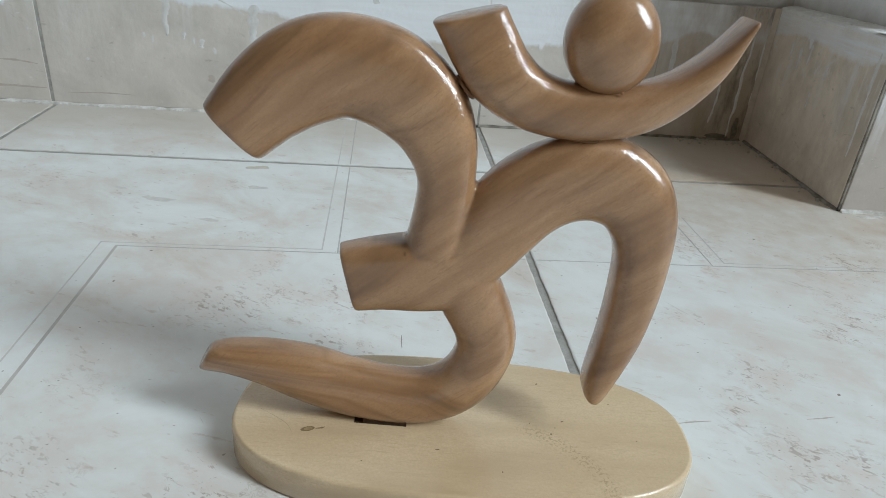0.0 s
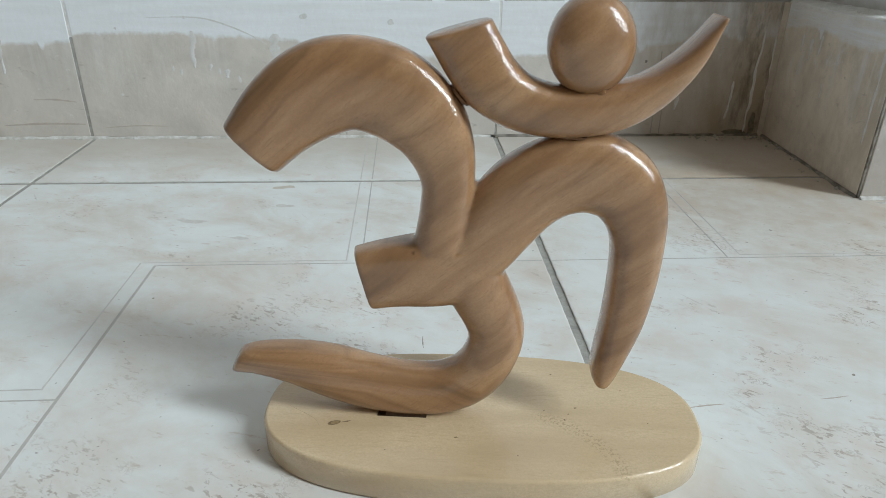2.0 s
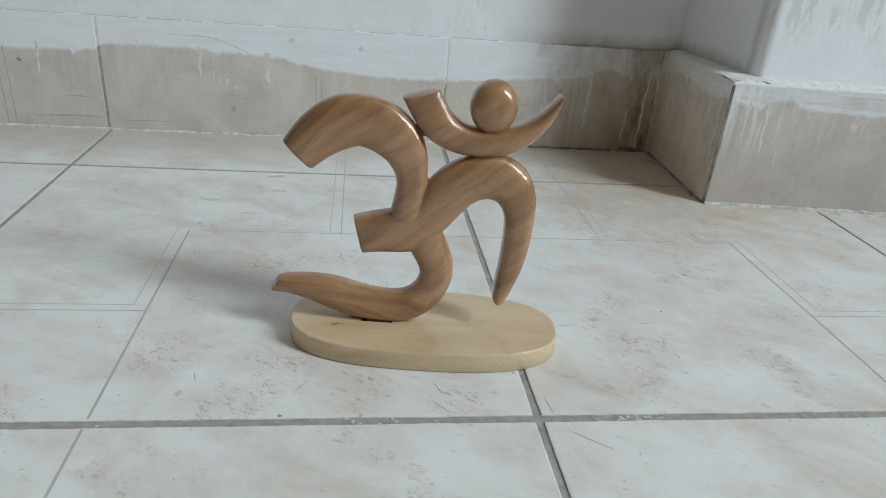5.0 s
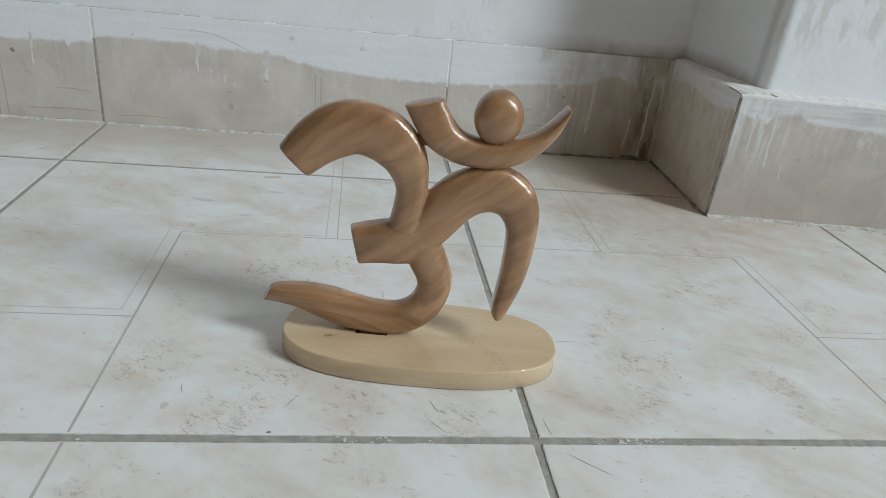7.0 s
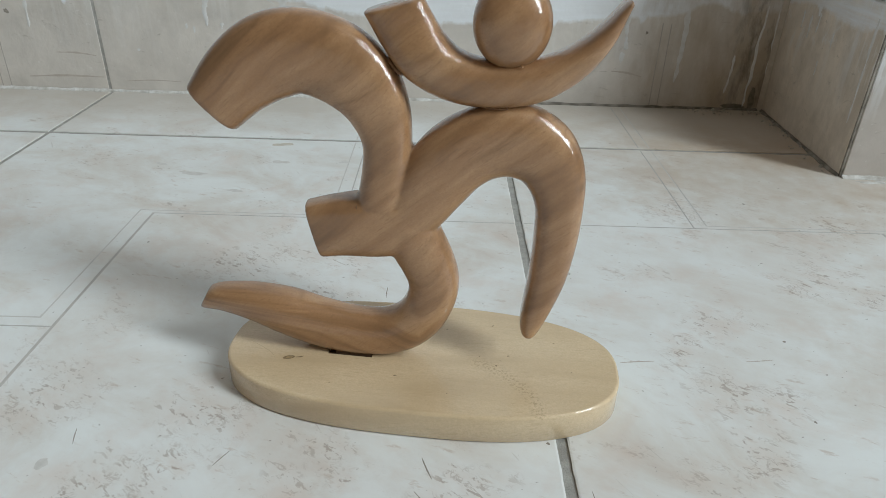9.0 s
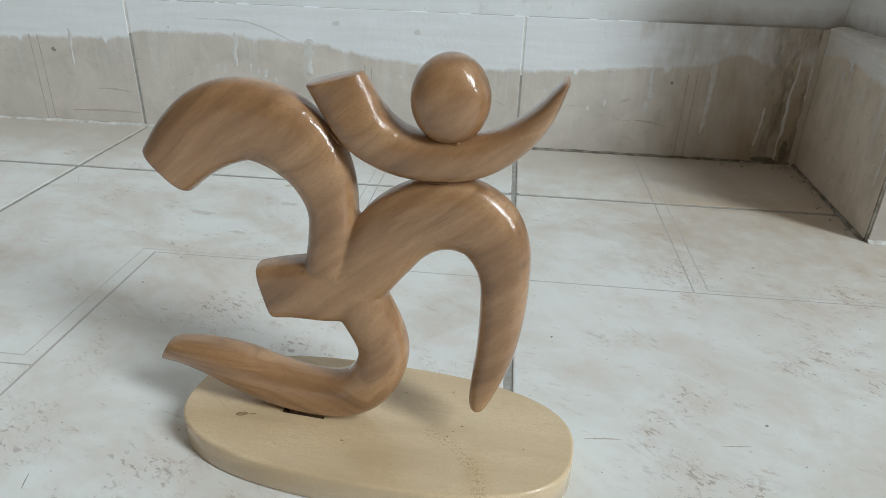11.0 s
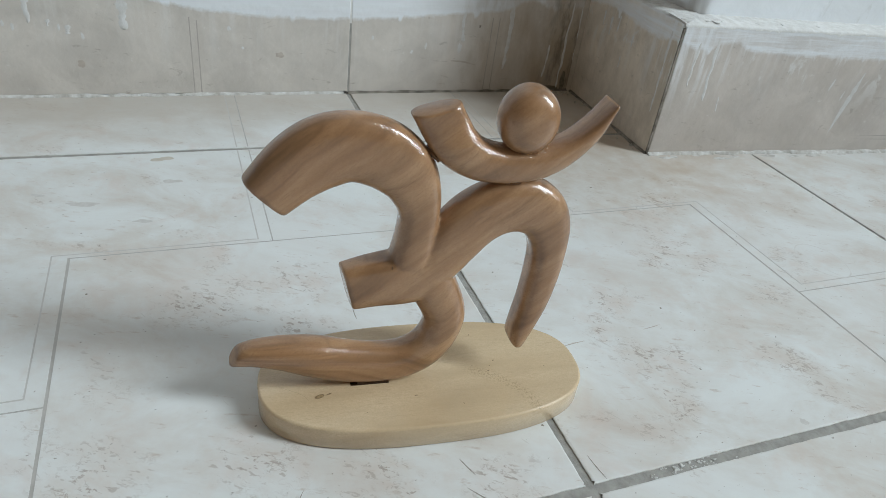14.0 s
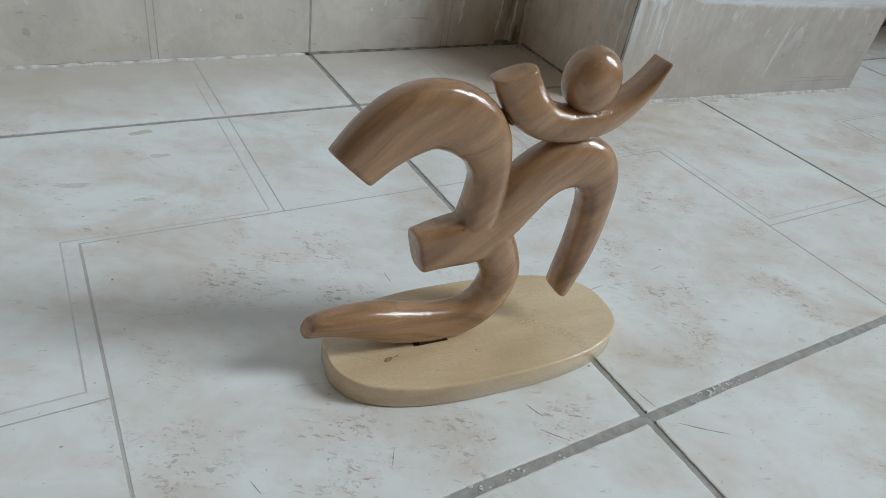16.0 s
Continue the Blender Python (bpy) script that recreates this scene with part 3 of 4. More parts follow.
lumps = bmesh.new()
rng = random.Random(21)
for k in range(36):
    if k < 28:
        t = rng.random() ** 1.3
        x, y = PA[0] + 0.002 + (PB[0] - PA[0]) * t, PA[1] + 0.0075 + (PB[1] - PA[1]) * t + abs(rng.gauss(0, 0.0045))
    else:
        t = rng.random()
        x, y = 0.2310 + 0.0065 * t + abs(rng.gauss(0, 0.003)), PA[1] + 0.003 + 0.142 * t
    a = rng.uniform(0.0020, 0.0075)
    lump = bmesh.ops.create_icosphere(lumps, subdivisions=2, radius=1.0, matrix=Matrix.Translation((x, y, 0.1102 + rng.uniform(-0.0003, 0.0002))) @ Matrix.Rotation(rng.uniform(0, 3), 4, "Z") @ Matrix.Diagonal((a, a * rng.uniform(0.3, 0.7), rng.uniform(0.0004, 0.0009), 1)))
    for v in lump["verts"]:
        v.co += Vector((0, 0, 0.0008)) * noise.noise(v.co * 700)
part("mortar_lumps", lumps, CAULK, pier, "rough lumps of white mortar on the ledge", smooth=True)


def leaning_tile(a, b, thick, low, high, bevel=0.0006):
    """An upright tile whose face runs in plan from a to b; its body lies to the left of that way."""
    ax, ay = a
    bx, by = b
    n = Vector((-(by - ay), bx - ax)).normalized() * thick
    return prism(bmesh.new(), [(ax, ay), (bx, by), (bx + n.x, by + n.y), (ax + n.x, ay + n.y)], low, high, bevel)


SKIRT = 0.108
wall_jamb = tagged(part("wall_jamb", prism(bmesh.new(), [(1.0, 0.262), (ROOM_E, 0.262), (ROOM_E, WALL + 0.002), (1.0, WALL + 0.002)], 0.0005, 3.20), FAR_WALL), "dull ochre wall beside the niche", "wall", kind="structure")
# added out of view: keeps window light off the floor right of the pier
wall_low = tagged(part("wall_low", block(1.0, 1.12, -1.10, 0.260, 0.0005, 0.42, 0.004), FAR_WALL), "unseen low block added to shade the floor beyond the pier", "wall", kind="structure")
skirting_back = thing("skirting_back", "beige glazed skirting tiles half covered by runny white paint", "skirting", kind="structure")
for x0, x1 in ((-1.316, -0.9925), (-0.9885, -0.6635), (-0.6595, -0.3330), (-0.3309, -0.0006), (0.0008, 0.2310)):
    part("skirting_tile", leaning_tile((x0, WALL), (x1, WALL), 0.008, 0.0012, SKIRT), BACK_SKIRT, skirting_back)
rng = random.Random(4)
x = -1.3
while x < 0.222:
    far = min(0.226, x + rng.uniform(0.012, 0.075))
    part("joint", block(x, far, WALL + 0.0004, WALL + 0.004, SKIRT - 0.0003, SKIRT + rng.uniform(0.0000, 0.0004)), CHIPPED, skirting_back)
    x = far + rng.uniform(0.003, 0.030)
for x0, x1, top in ((-0.3332, -0.3307, 0.080), (-0.6637, -0.6593, 0.078), (-0.0010, 0.0012, 0.062)):
    part("joint", block(x0, x1, WALL + 0.0002, WALL + 0.006, 0.0, top), GROUT, skirting_back)
    part("joint", block(x0, x1, WALL + 0.0003, WALL + 0.006, top + 0.0004, SKIRT), CAULK, skirting_back)
skirting_pier = thing("skirting_pier", "beige glazed skirting tile streaked with white paint", "skirting", kind="structure")
part("skirting_tile", leaning_tile((PA[0] + 0.0014, PA[1] - 0.0002), PB, 0.008, 0.0015, SKIRT + 0.001), PIER_SKIRT, skirting_pier)
part("joint", prism(bmesh.new(), [(PA[0] - 0.0001, PA[1] + 0.0004), (PA[0] + 0.004, PA[1] + 0.0001), (PA[0] + 0.004, PA[1] + 0.005), (PA[0] - 0.0001, PA[1] + 0.005)], 0.0, 0.1055), DIRT, skirting_pier, "dark open corner joint")
skirting_side = thing("skirting_side", "shaded beige skirting tile with smeared white paint", "skirting", kind="structure")
part("skirting_tile", leaning_tile((0.2300, WALL - 0.001), (PA[0] - 0.0005, PA[1] + 0.0018), 0.008, 0.0015, SKIRT + 0.001), SIDE_SKIRT, skirting_side)
part("corner_fill", prism(bmesh.new(), [(0.2262, WALL - 0.0003), (0.2296, WALL - 0.0036), (0.2325, WALL + 0.003)], 0.0, SKIRT), plain("smeared_mortar", (0.56, 0.50, 0.43), (0.42, 0.36, 0.30), 120.0, 0.8, 0.5), skirting_side, "smeared mortar in the inner corner")
skirting_east = thing("skirting_east", "beige glazed skirting tile beside the pier", "skirting", kind="structure")
part("skirting_tile", leaning_tile((PB[0] + 0.002, PB[1] + 0.002), (PB[0] + 0.004, WALL), 0.008, 0.0015, SKIRT), PIER_SKIRT, skirting_east)
for x0, x1 in ((0.562, 0.778), (0.781, 0.997)):
    part("skirting_tile", leaning_tile((x0, WALL), (x1, WALL), 0.008, 0.0015, SKIRT), BACK_SKIRT, skirting_east)


def paint_run(tile, at, face, top, length, width, seed):
    """A run of white paint down a tile: a thin flat tongue with a fuller end. at: its foot in plan on the tile's face; face: the outward normal."""
    rng = random.Random(seed)
    n = Vector((*face, 0)).normalized()
    side = Vector((-n.y, n.x, 0))
    bm = bmesh.new()
    rows = []
    drift = rng.uniform(-0.05, 0.05)
    for i in range(21):
        t = i / 20
        w = width * (0.95 - 0.50 * t ** 0.5 + 0.07 * math.exp(-((t - 0.86) / 0.10) ** 2) + 0.55 * noise.noise((t * 6, seed * 0.37, 0)) + 0.25 * noise.noise((t * 19, seed * 0.37, 5))) * (1 if i < 20 else 0.4) * min(1.0, 0.35 + 5 * t)
        thick = 0.00010 + 0.00016 * t
        c = Vector((*at, top - length * t)) + side * (drift * length * t + 0.0016 * noise.noise((length * t * 90, seed * 0.71, 4.0)))
        rows.append([bm.verts.new(c + side * (w * k) + n * (thick * h)) for k, h in ((-0.5, -0.5), (-0.28, 0.8), (0.0, 1.0), (0.28, 0.8), (0.5, -0.5))])
    for r, q in zip(rows, rows[1:]):
        for k in range(4):
            bm.faces.new((r[k], r[k + 1], q[k + 1], q[k]))
    bm.faces.new(rows[-1])
    return part("paint_run", bm, RUN, tile, "thin run of white paint", smooth=True)


back_tiles = [o for o in skirting_back.children if o.name.startswith("skirting_tile")]
for x, top, length, width in ((-0.3870, 0.082, 0.030, 0.0050), (-0.2400, 0.085, 0.028, 0.0080), (-0.2285, 0.060, 0.005, 0.0040), (-0.1770, 0.083, 0.030, 0.0120), (-0.2160, 0.056, 0.007, 0.0056),
                              (0.1050, 0.074, 0.026, 0.0050), (0.1530, 0.080, 0.058, 0.0070), (0.1970, 0.046, 0.032, 0.0034), (0.2150, 0.086, 0.083, 0.0036), (0.2255, 0.084, 0.078, 0.0030)):
    host = min(back_tiles, key=lambda o: abs(sum(v.co.x for v in o.data.vertices) / len(o.data.vertices) - x))
    paint_run(host, (x, WALL), (0, -1), top, length, width, int(abs(x) * 10000))
pier_tile = skirting_pier.children[0]
PIER_WAY = (Vector(PB) - Vector(PA)).normalized()
for d, top, length, width in ((0.0190, 0.096, 0.036, 0.0046), (0.0350, 0.100, 0.052, 0.0060), (0.0530, 0.052, 0.013, 0.0030)):
    foot = Vector(PA) + PIER_WAY * d
    paint_run(pier_tile, (foot.x, foot.y), (PIER_WAY.y, -PIER_WAY.x), top, length, width, int(d * 10000))


side_tile = skirting_side.children[0]
for y, top, length, width in ((0.402, 0.089, 0.013, 0.0040), (0.388, 0.087, 0.016, 0.0050), (0.376, 0.091, 0.014, 0.0046), (0.362, 0.060, 0.010, 0.0026), (0.349, 0.082, 0.010, 0.0030), (0.300, 0.100, 0.066, 0.0042)):
    paint_run(side_tile, (0.2300 - 0.0070 * (WALL - 0.001 - y) / (WALL - 0.001 - PA[1] - 0.0026), y), (-1, 0.048), top, length, width, int(y * 10000))


def mortar_bead(name, a, b, out, high, label, material, seed, step=0.0025):
    """A rough fillet of mortar in the angle between floor and wall, from a to b in plan."""
    rng = random.Random(seed)
    a, b = Vector(a), Vector(b)
    way = (b - a).normalized()
    side = Vector((way.y, -way.x))
    count = max(2, int((b - a).length / step))
    bm = bmesh.new()
    rows = []
    for i in range(count + 1):
        p = a + (b - a) * i / count
        f = 0.50 + 0.50 * noise.noise((p.x * 60, p.y * 60, seed)) + 0.22 * noise.noise((p.x * 260, p.y * 260, seed)) + rng.uniform(-0.04, 0.04)
        o, h = max(0.0009, out * f), max(0.0012 if high > 0.0021 else 0.0008, high * (0.85 + 0.4 * noise.noise((p.x * 95, p.y * 95, seed + 7)) + rng.uniform(-0.04, 0.04)))
        q, m = p + side * o, p + side * o * 0.5
        rows.append([bm.verts.new(v) for v in ((p.x, p.y, h), (m.x, m.y, h * 0.72), (q.x, q.y, 0.0003), (q.x, q.y, -0.003), (p.x, p.y, -0.003))])
    for r, s in zip(rows, rows[1:]):
        for i in range(5):
            bm.faces.new((r[i], s[i], s[(i + 1) % 5], r[(i + 1) % 5]))
    bm.faces.new(rows[0])
    bm.faces.new(rows[-1][::-1])
    return tagged(part(name, bm, material), label, "mortar", kind="structure")


mortar_bead("mortar_trim_1", (-1.3, WALL - 0.0002), (-0.004, WALL - 0.0002), 0.0044, 0.0021, "rough white mortar bead along the wall base", BEAD, 3)
mortar_bead("mortar_trim_2", (0.2245, PA[1] - 0.0002), (PB[0], PB[1] - 0.0002), 0.0050, 0.0028, "rough white mortar bead at the foot of the pier", BEAD, 5)
mortar_bead("mortar_trim_3", (0.0, WALL - 0.0002), (0.2275, WALL - 0.0002), 0.0018, 0.0020, "dirty dark joint along the wall base", DIRT, 9)
mortar_bead("mortar_trim_4", (0.2298, WALL - 0.002), (0.2228, PA[1] + 0.001), 0.0034, 0.0022, "dirty dark joint at the foot of the pier", DIRT, 11)

# ---- marks and wear ----
OCHRE = plain("yellowish_stain", (0.52, 0.475, 0.40), (0.62, 0.58, 0.515), 300.0, 0.5, 0.1)
STAIN = plain("grey_stain", (0.565, 0.55, 0.525), (0.665, 0.65, 0.63), 300.0, 0.5, 0.1)
DARK = plain("dark_scratch", (0.22, 0.195, 0.165), (0.36, 0.32, 0.28), 400.0, 0.7, 0.1)
CHIP = plain("chipped_plaster", (0.58, 0.585, 0.575), (0.70, 0.71, 0.71), 300.0, 0.85, 0.4)
LINE = plain("skirting_groove", (0.40, 0.365, 0.33), (0.50, 0.46, 0.42), 160.0, 0.6, 0.1)
SMEAR = plain("brown_smear", (0.45, 0.395, 0.345), (0.54, 0.48, 0.43), 300.0, 0.6, 0.1)


def blotch(name, host, material, at, a, b, turn=0.0, upright=False, seed=0):
    """A thin patch with a ragged outline, half axes a and b, on the floor or (upright) on the back wall."""
    rng = random.Random(seed)
    bm = bmesh.new()
    n = 16
    ca, sa = math.cos(radians(turn)), math.sin(radians(turn))

    def spot(u, v, lift):
        p, q = ca * u - sa * v, sa * u + ca * v
        return (at[0] + p, at[1] - lift, at[2] + q) if upright else (at[0] + p, at[1] + q, at[2] + lift)

    ring = []
    for i in range(n):
        k = 2 * math.pi * i / n
        f = 1 + 0.55 * noise.noise((math.cos(k) * 1.3, math.sin(k) * 1.3, seed * 3.7)) + rng.uniform(-0.08, 0.08)
        ring.append(bm.verts.new(spot(a * f * math.cos(k), b * f * math.sin(k), 0.00004)))
    middle = bm.verts.new(spot(0, 0, 0.00014))
    for i in range(n):
        bm.faces.new((ring[i], ring[(i + 1) % n], middle))
    return part(name, bm, material, host, smooth=True)


def hairline(name, host, material, points, width, upright=False, seed=0):
    """A thin scratch through points, tapering at both ends."""
    run = [Vector(p) for p in points]
    run = glide([tuple(p) for p in run], 5)
    n = Vector((0, -1, 0)) if upright else Vector((0, 0, 1))
    bm = bmesh.new()
    rows = []
    for i, p in enumerate(run):
        way = (run[min(i + 1, len(run) - 1)] - run[max(i - 1, 0)]).normalized()
        side = way.cross(n) * width * 0.5 * (0.25 + 0.75 * math.sin(math.pi * (i + 0.5) / len(run))) * (1 + 0.6 * noise.noise((i * 0.7, seed, 0)))
        rows.append([bm.verts.new(p + side + n * 0.00003), bm.verts.new(p + n * 0.00007), bm.verts.new(p - side + n * 0.00003)])
    for r, q in zip(rows, rows[1:]):
        for k in range(2):
            bm.faces.new((r[k], r[k + 1], q[k + 1], q[k]))
    return part(name, bm, material, host)


for k, (x, y, a, b, turn) in enumerate(((-0.158, 0.318, 0.0075, 0.0030, 3), (-0.152, 0.285, 0.0055, 0.0030, 0), (-0.203, 0.262, 0.0090, 0.0030, -8), (-0.169, 0.237, 0.0050, 0.0017, -12), (-0.110, 0.288, 0.0035, 0.0022, 0),
                                        (-0.171, 0.021, 0.0022, 0.0022, 0), (0.122, 0.007, 0.0020, 0.0022, 0), (-0.228, 0.276, 0.0040, 0.0018, -20))):
    blotch("stain", floor, OCHRE if k == 0 else STAIN, (x, y, 0.0), a, b, turn, seed=k + 1)
for k, (x, y, a) in enumerate(((-0.122, 0.004, 0.0011), (-0.188, 0.200, 0.0008), (0.104, 0.099, 0.0008), (0.020, 0.150, 0.0007), (-0.195, 0.170, 0.0007), (0.094, 0.050, 0.0007), (0.140, 0.239, 0.0009), (-0.005, 0.036, 0.0007))):
    blotch("speck", floor, DARK, (x, y, 0.0), a, a * 0.7, 20.0 * k, seed=k + 30)
for k, (x0, y0, x1, y1, w) in enumerate(((-0.112, 0.029, -0.116, 0.022, 0.0005), (-0.167, 0.037, -0.165, 0.030, 0.0005), (-0.0480, 0.028, -0.0445, 0.019, 0.0007), (-0.0500, 0.014, -0.0415, 0.004, 0.0006),
                                         (0.0065, 0.016, 0.0085, 0.003, 0.0006), (-0.068, 0.133, -0.068, 0.124, 0.0006), (0.012, -0.008, 0.030, -0.022, 0.0007), (0.044, 0.083, 0.030, 0.0815, 0.0009),
                                         (0.082, 0.0845, 0.094, 0.086, 0.0008))):
    bend = (x0 + x1) / 2 + (y1 - y0) * 0.015, (y0 + y1) / 2 - (x1 - x0) * 0.015
    hairline("scratch", floor, DARK if k not in (7, 8) else SMEAR, [(x0, y0, 0.0), (*bend, 0.0), (x1, y1, 0.0)], w * 0.75, seed=k)
for k, (x, z, a, b, turn) in enumerate(((-0.170, 0.140, 0.0040, 0.0050, 0), (-0.203, 0.137, 0.0030, 0.0024, 0), (-0.250, 0.150, 0.0045, 0.0030, 10), (-0.390, 0.158, 0.0050, 0.0030, 15))):
    blotch("chip", wall_north, CHIP, (x, WALL + 0.003, z), a, b, turn, True, k + 60)


def tile_at(x):
    return min(back_tiles, key=lambda o: abs(sum(v.co.x for v in o.data.vertices) / len(o.data.vertices) - x))


for k, (x, z, a, b, m) in enumerate(((-0.086, 0.092, 0.0024, 0.0022, CHIP), (-0.153, 0.096, 0.0030, 0.0018, CHIP), (-0.244, 0.095, 0.0012, 0.0012, CHIP), (-0.297, 0.087, 0.0010, 0.0010, CHIP), (-0.404, 0.064, 0.0016, 0.0024, DARK),
                                     (0.121, 0.062, 0.0013, 0.0010, DARK), (-0.211, 0.026, 0.0030, 0.0032, SMEAR), (-0.060, 0.034, 0.0026, 0.0036, SMEAR))):
    blotch("blemish", tile_at(x), m, (x, WALL, z), a, b, 12.0 * k, True, k + 80)
for k, (x, z, a, b) in enumerate(((-0.252, 0.054, 0.0010, 0.0028), (-0.222, 0.054, 0.0011, 0.0024), (-0.207, 0.048, 0.0012, 0.0030), (-0.258, 0.056, 0.0010, 0.0024), (-0.301, 0.036, 0.0011, 0.0010), (0.070, 0.044, 0.0010, 0.0030), (0.057, 0.038, 0.0012, 0.0018), (0.103, 0.042, 0.0022, 0.0040), (0.020, 0.050, 0.0012, 0.0020), (-0.100, 0.056, 0.0014, 0.0020), (-0.090, 0.040, 0.0010, 0.0012))):
    blotch("paint_drop", tile_at(x), RUN, (x, WALL, z), a, b, 0, True, k + 100)
for k, (x0, z0, x1, z1, w) in enumerate(((-0.371, 0.032, -0.338, 0.030, 0.0014), (-0.399, 0.011, -0.335, 0.012, 0.0018), (-0.320, 0.009, -0.270, 0.010, 0.0010), (0.096, 0.030, 0.122, 0.026, 0.0016))):
    hairline("smear", tile_at((x0 + x1) / 2), SMEAR, [(x0, WALL, z0), ((x0 + x1) / 2, WALL, (z0 + z1) / 2 + 0.001), (x1, WALL, z1)], w, True, k)
hairline("brush_line", tile_at(-0.2), CHIP, [(-0.273, WALL, 0.095), (-0.236, WALL, 0.095), (-0.217, WALL, 0.091), (-0.197, WALL, 0.083), (-0.183, WALL, 0.075)], 0.0012, True)
for x, top in ((-0.1300, 0.064), (-0.1245, 0.062), (-0.4240, 0.076), (-0.4165, 0.076), (0.1330, 0.070), (0.1400, 0.070)):
    part("groove_line", block(x - 0.00045, x + 0.00045, WALL - 0.00008, WALL + 0.001, 0.002, top), LINE, tile_at(x))

PIER_OUT = Vector((PIER_WAY.y, -PIER_WAY.x))


def pier_streak(name, material, points, width, seed):
    """A thin ragged streak on the pier's front, through (distance along it, height), fading to nothing at both ends."""
    bm = bmesh.new()
    rows = []
    run = glide([(d, z, 0.0) for d, z in points], 8)
    for i, p in enumerate(run):
        half = width * 0.5 * math.sin(math.pi * (i + 0.3) / len(run)) * (1 + 0.8 * noise.noise((i * 0.45, seed, 0)))
        way = (Vector(run[min(i + 1, len(run) - 1)]) - Vector(run[max(i - 1, 0)])).normalized()
        ends = []
        for k in (-1, 1):
            foot = Vector(PA) + PIER_WAY * (p[0] + k * half * way.y) + PIER_OUT * 0.00012
            ends.append(bm.verts.new((foot.x, foot.y, p[1] - k * half * way.x)))
        rows.append(ends)
    for r, q in zip(rows, rows[1:]):
        bm.faces.new((r[0], q[0], q[1], r[1]))
    bmesh.ops.recalc_face_normals(bm, faces=bm.faces[:])
    return part(name, bm, material, pier_tile)


THIN = plain("wiped_paint", (0.66, 0.655, 0.65), (0.57, 0.555, 0.535), 420.0, 0.55, 0.1)
for k, (points, width) in enumerate((([(0.1955, 0.077), (0.1920, 0.060), (0.1880, 0.042), (0.1838, 0.019)], 0.0050),
                                     ([(0.166, 0.070), (0.1645, 0.064), (0.163, 0.059)], 0.0022), ([(0.182, 0.060), (0.181, 0.055), (0.180, 0.050)], 0.0014))):
    pier_streak("paint_smear", THIN, points, width, k)
for z in (0.0128, 0.0165):
    pier_streak("groove_line", LINE, [(0.212, z + 0.0006), (0.25, z + 0.0003), (0.29, z), (0.327, z)], 0.0008, 9)
for k, (x, y, a, b) in enumerate(((0.238, 0.2790, 0.0060, 0.0024), (0.247, 0.2800, 0.0035, 0.0026), (0.292, 0.2725, 0.0085, 0.0026), (0.308, 0.2740, 0.0050, 0.0018), (0.344, 0.2718, 0.0090, 0.0030), (0.372, 0.2690, 0.0060, 0.0022),
                                  (0.394, 0.2680, 0.0080, 0.0028), (0.430, 0.2670, 0.0050, 0.0018), (0.270, 0.2795, 0.0040, 0.0014))):
    blotch("mortar_splash", floor, BEAD, (x, y, 0.0), a, b, -4, seed=k + 170)

MOULD = plain("black_mould", (0.15, 0.132, 0.105), (0.25, 0.222, 0.182), 380.0, 0.9, 0.4)
for k, (x, z, a, b) in enumerate(((0.2200, 0.010, 0.0030, 0.0090), (0.2060, 0.003, 0.0110, 0.0024))):
    blotch("mould_patch", tile_at(x), MOULD, (x, WALL, z), a, b, 0, True, k + 140)

ring = bmesh.new()
turns = [2 * math.pi * i / 72 for i in range(73)]
rows = []
for a in turns:
    r = 0.0163 + 0.0006 * noise.noise((math.cos(a) * 2, math.sin(a) * 2, 3.0))
    w = 0.00034 + 0.00026 * noise.noise((math.cos(a) * 4, math.sin(a) * 4, 9.0))
    rows.append([ring.verts.new((0.2530 + math.cos(a) * q * 0.92, 0.1215 + math.sin(a) * q * 1.22, z)) for q, z in ((r - w, 0.00003), (r, 0.00007), (r + w, 0.00003))])
for r, q in zip(rows, rows[1:]):
    for k in range(2):
        ring.faces.new((r[k], r[k + 1], q[k + 1], q[k]))
part("cup_ring", ring, plain("faint_ring", (0.645, 0.635, 0.615), (0.72, 0.71, 0.695), 120.0, 0.45, 0.05), floor, "faint grey ring left by a cup")
rng = random.Random(33)
crumbs = bmesh.new()
for k in range(70):
    x = rng.gauss(0.050, 0.010) if k < 40 else rng.gauss(-0.075, 0.012) if k < 55 else rng.uniform(-0.3, 0.3)
    y, r = rng.uniform(-0.0021, 0.0026), rng.uniform(0.0002, 0.0008)
    lump = bmesh.ops.create_icosphere(crumbs, subdivisions=1, radius=r, matrix=Matrix.Translation((x, y, -0.0007)) @ Matrix.Diagonal((1.5, 1.0, 0.7, 1)))
    for v in lump["verts"]:
        v.co += Vector((rng.uniform(-0.4, 0.4), rng.uniform(-0.4, 0.4), rng.uniform(-0.2, 0.2))) * r
part("grout_crumbs", crumbs, plain("pale_crumb", (0.58, 0.57, 0.55), (0.72, 0.715, 0.70), 420.0, 0.9, 0.5), floor, "pale mortar crumbs stuck in the grout")

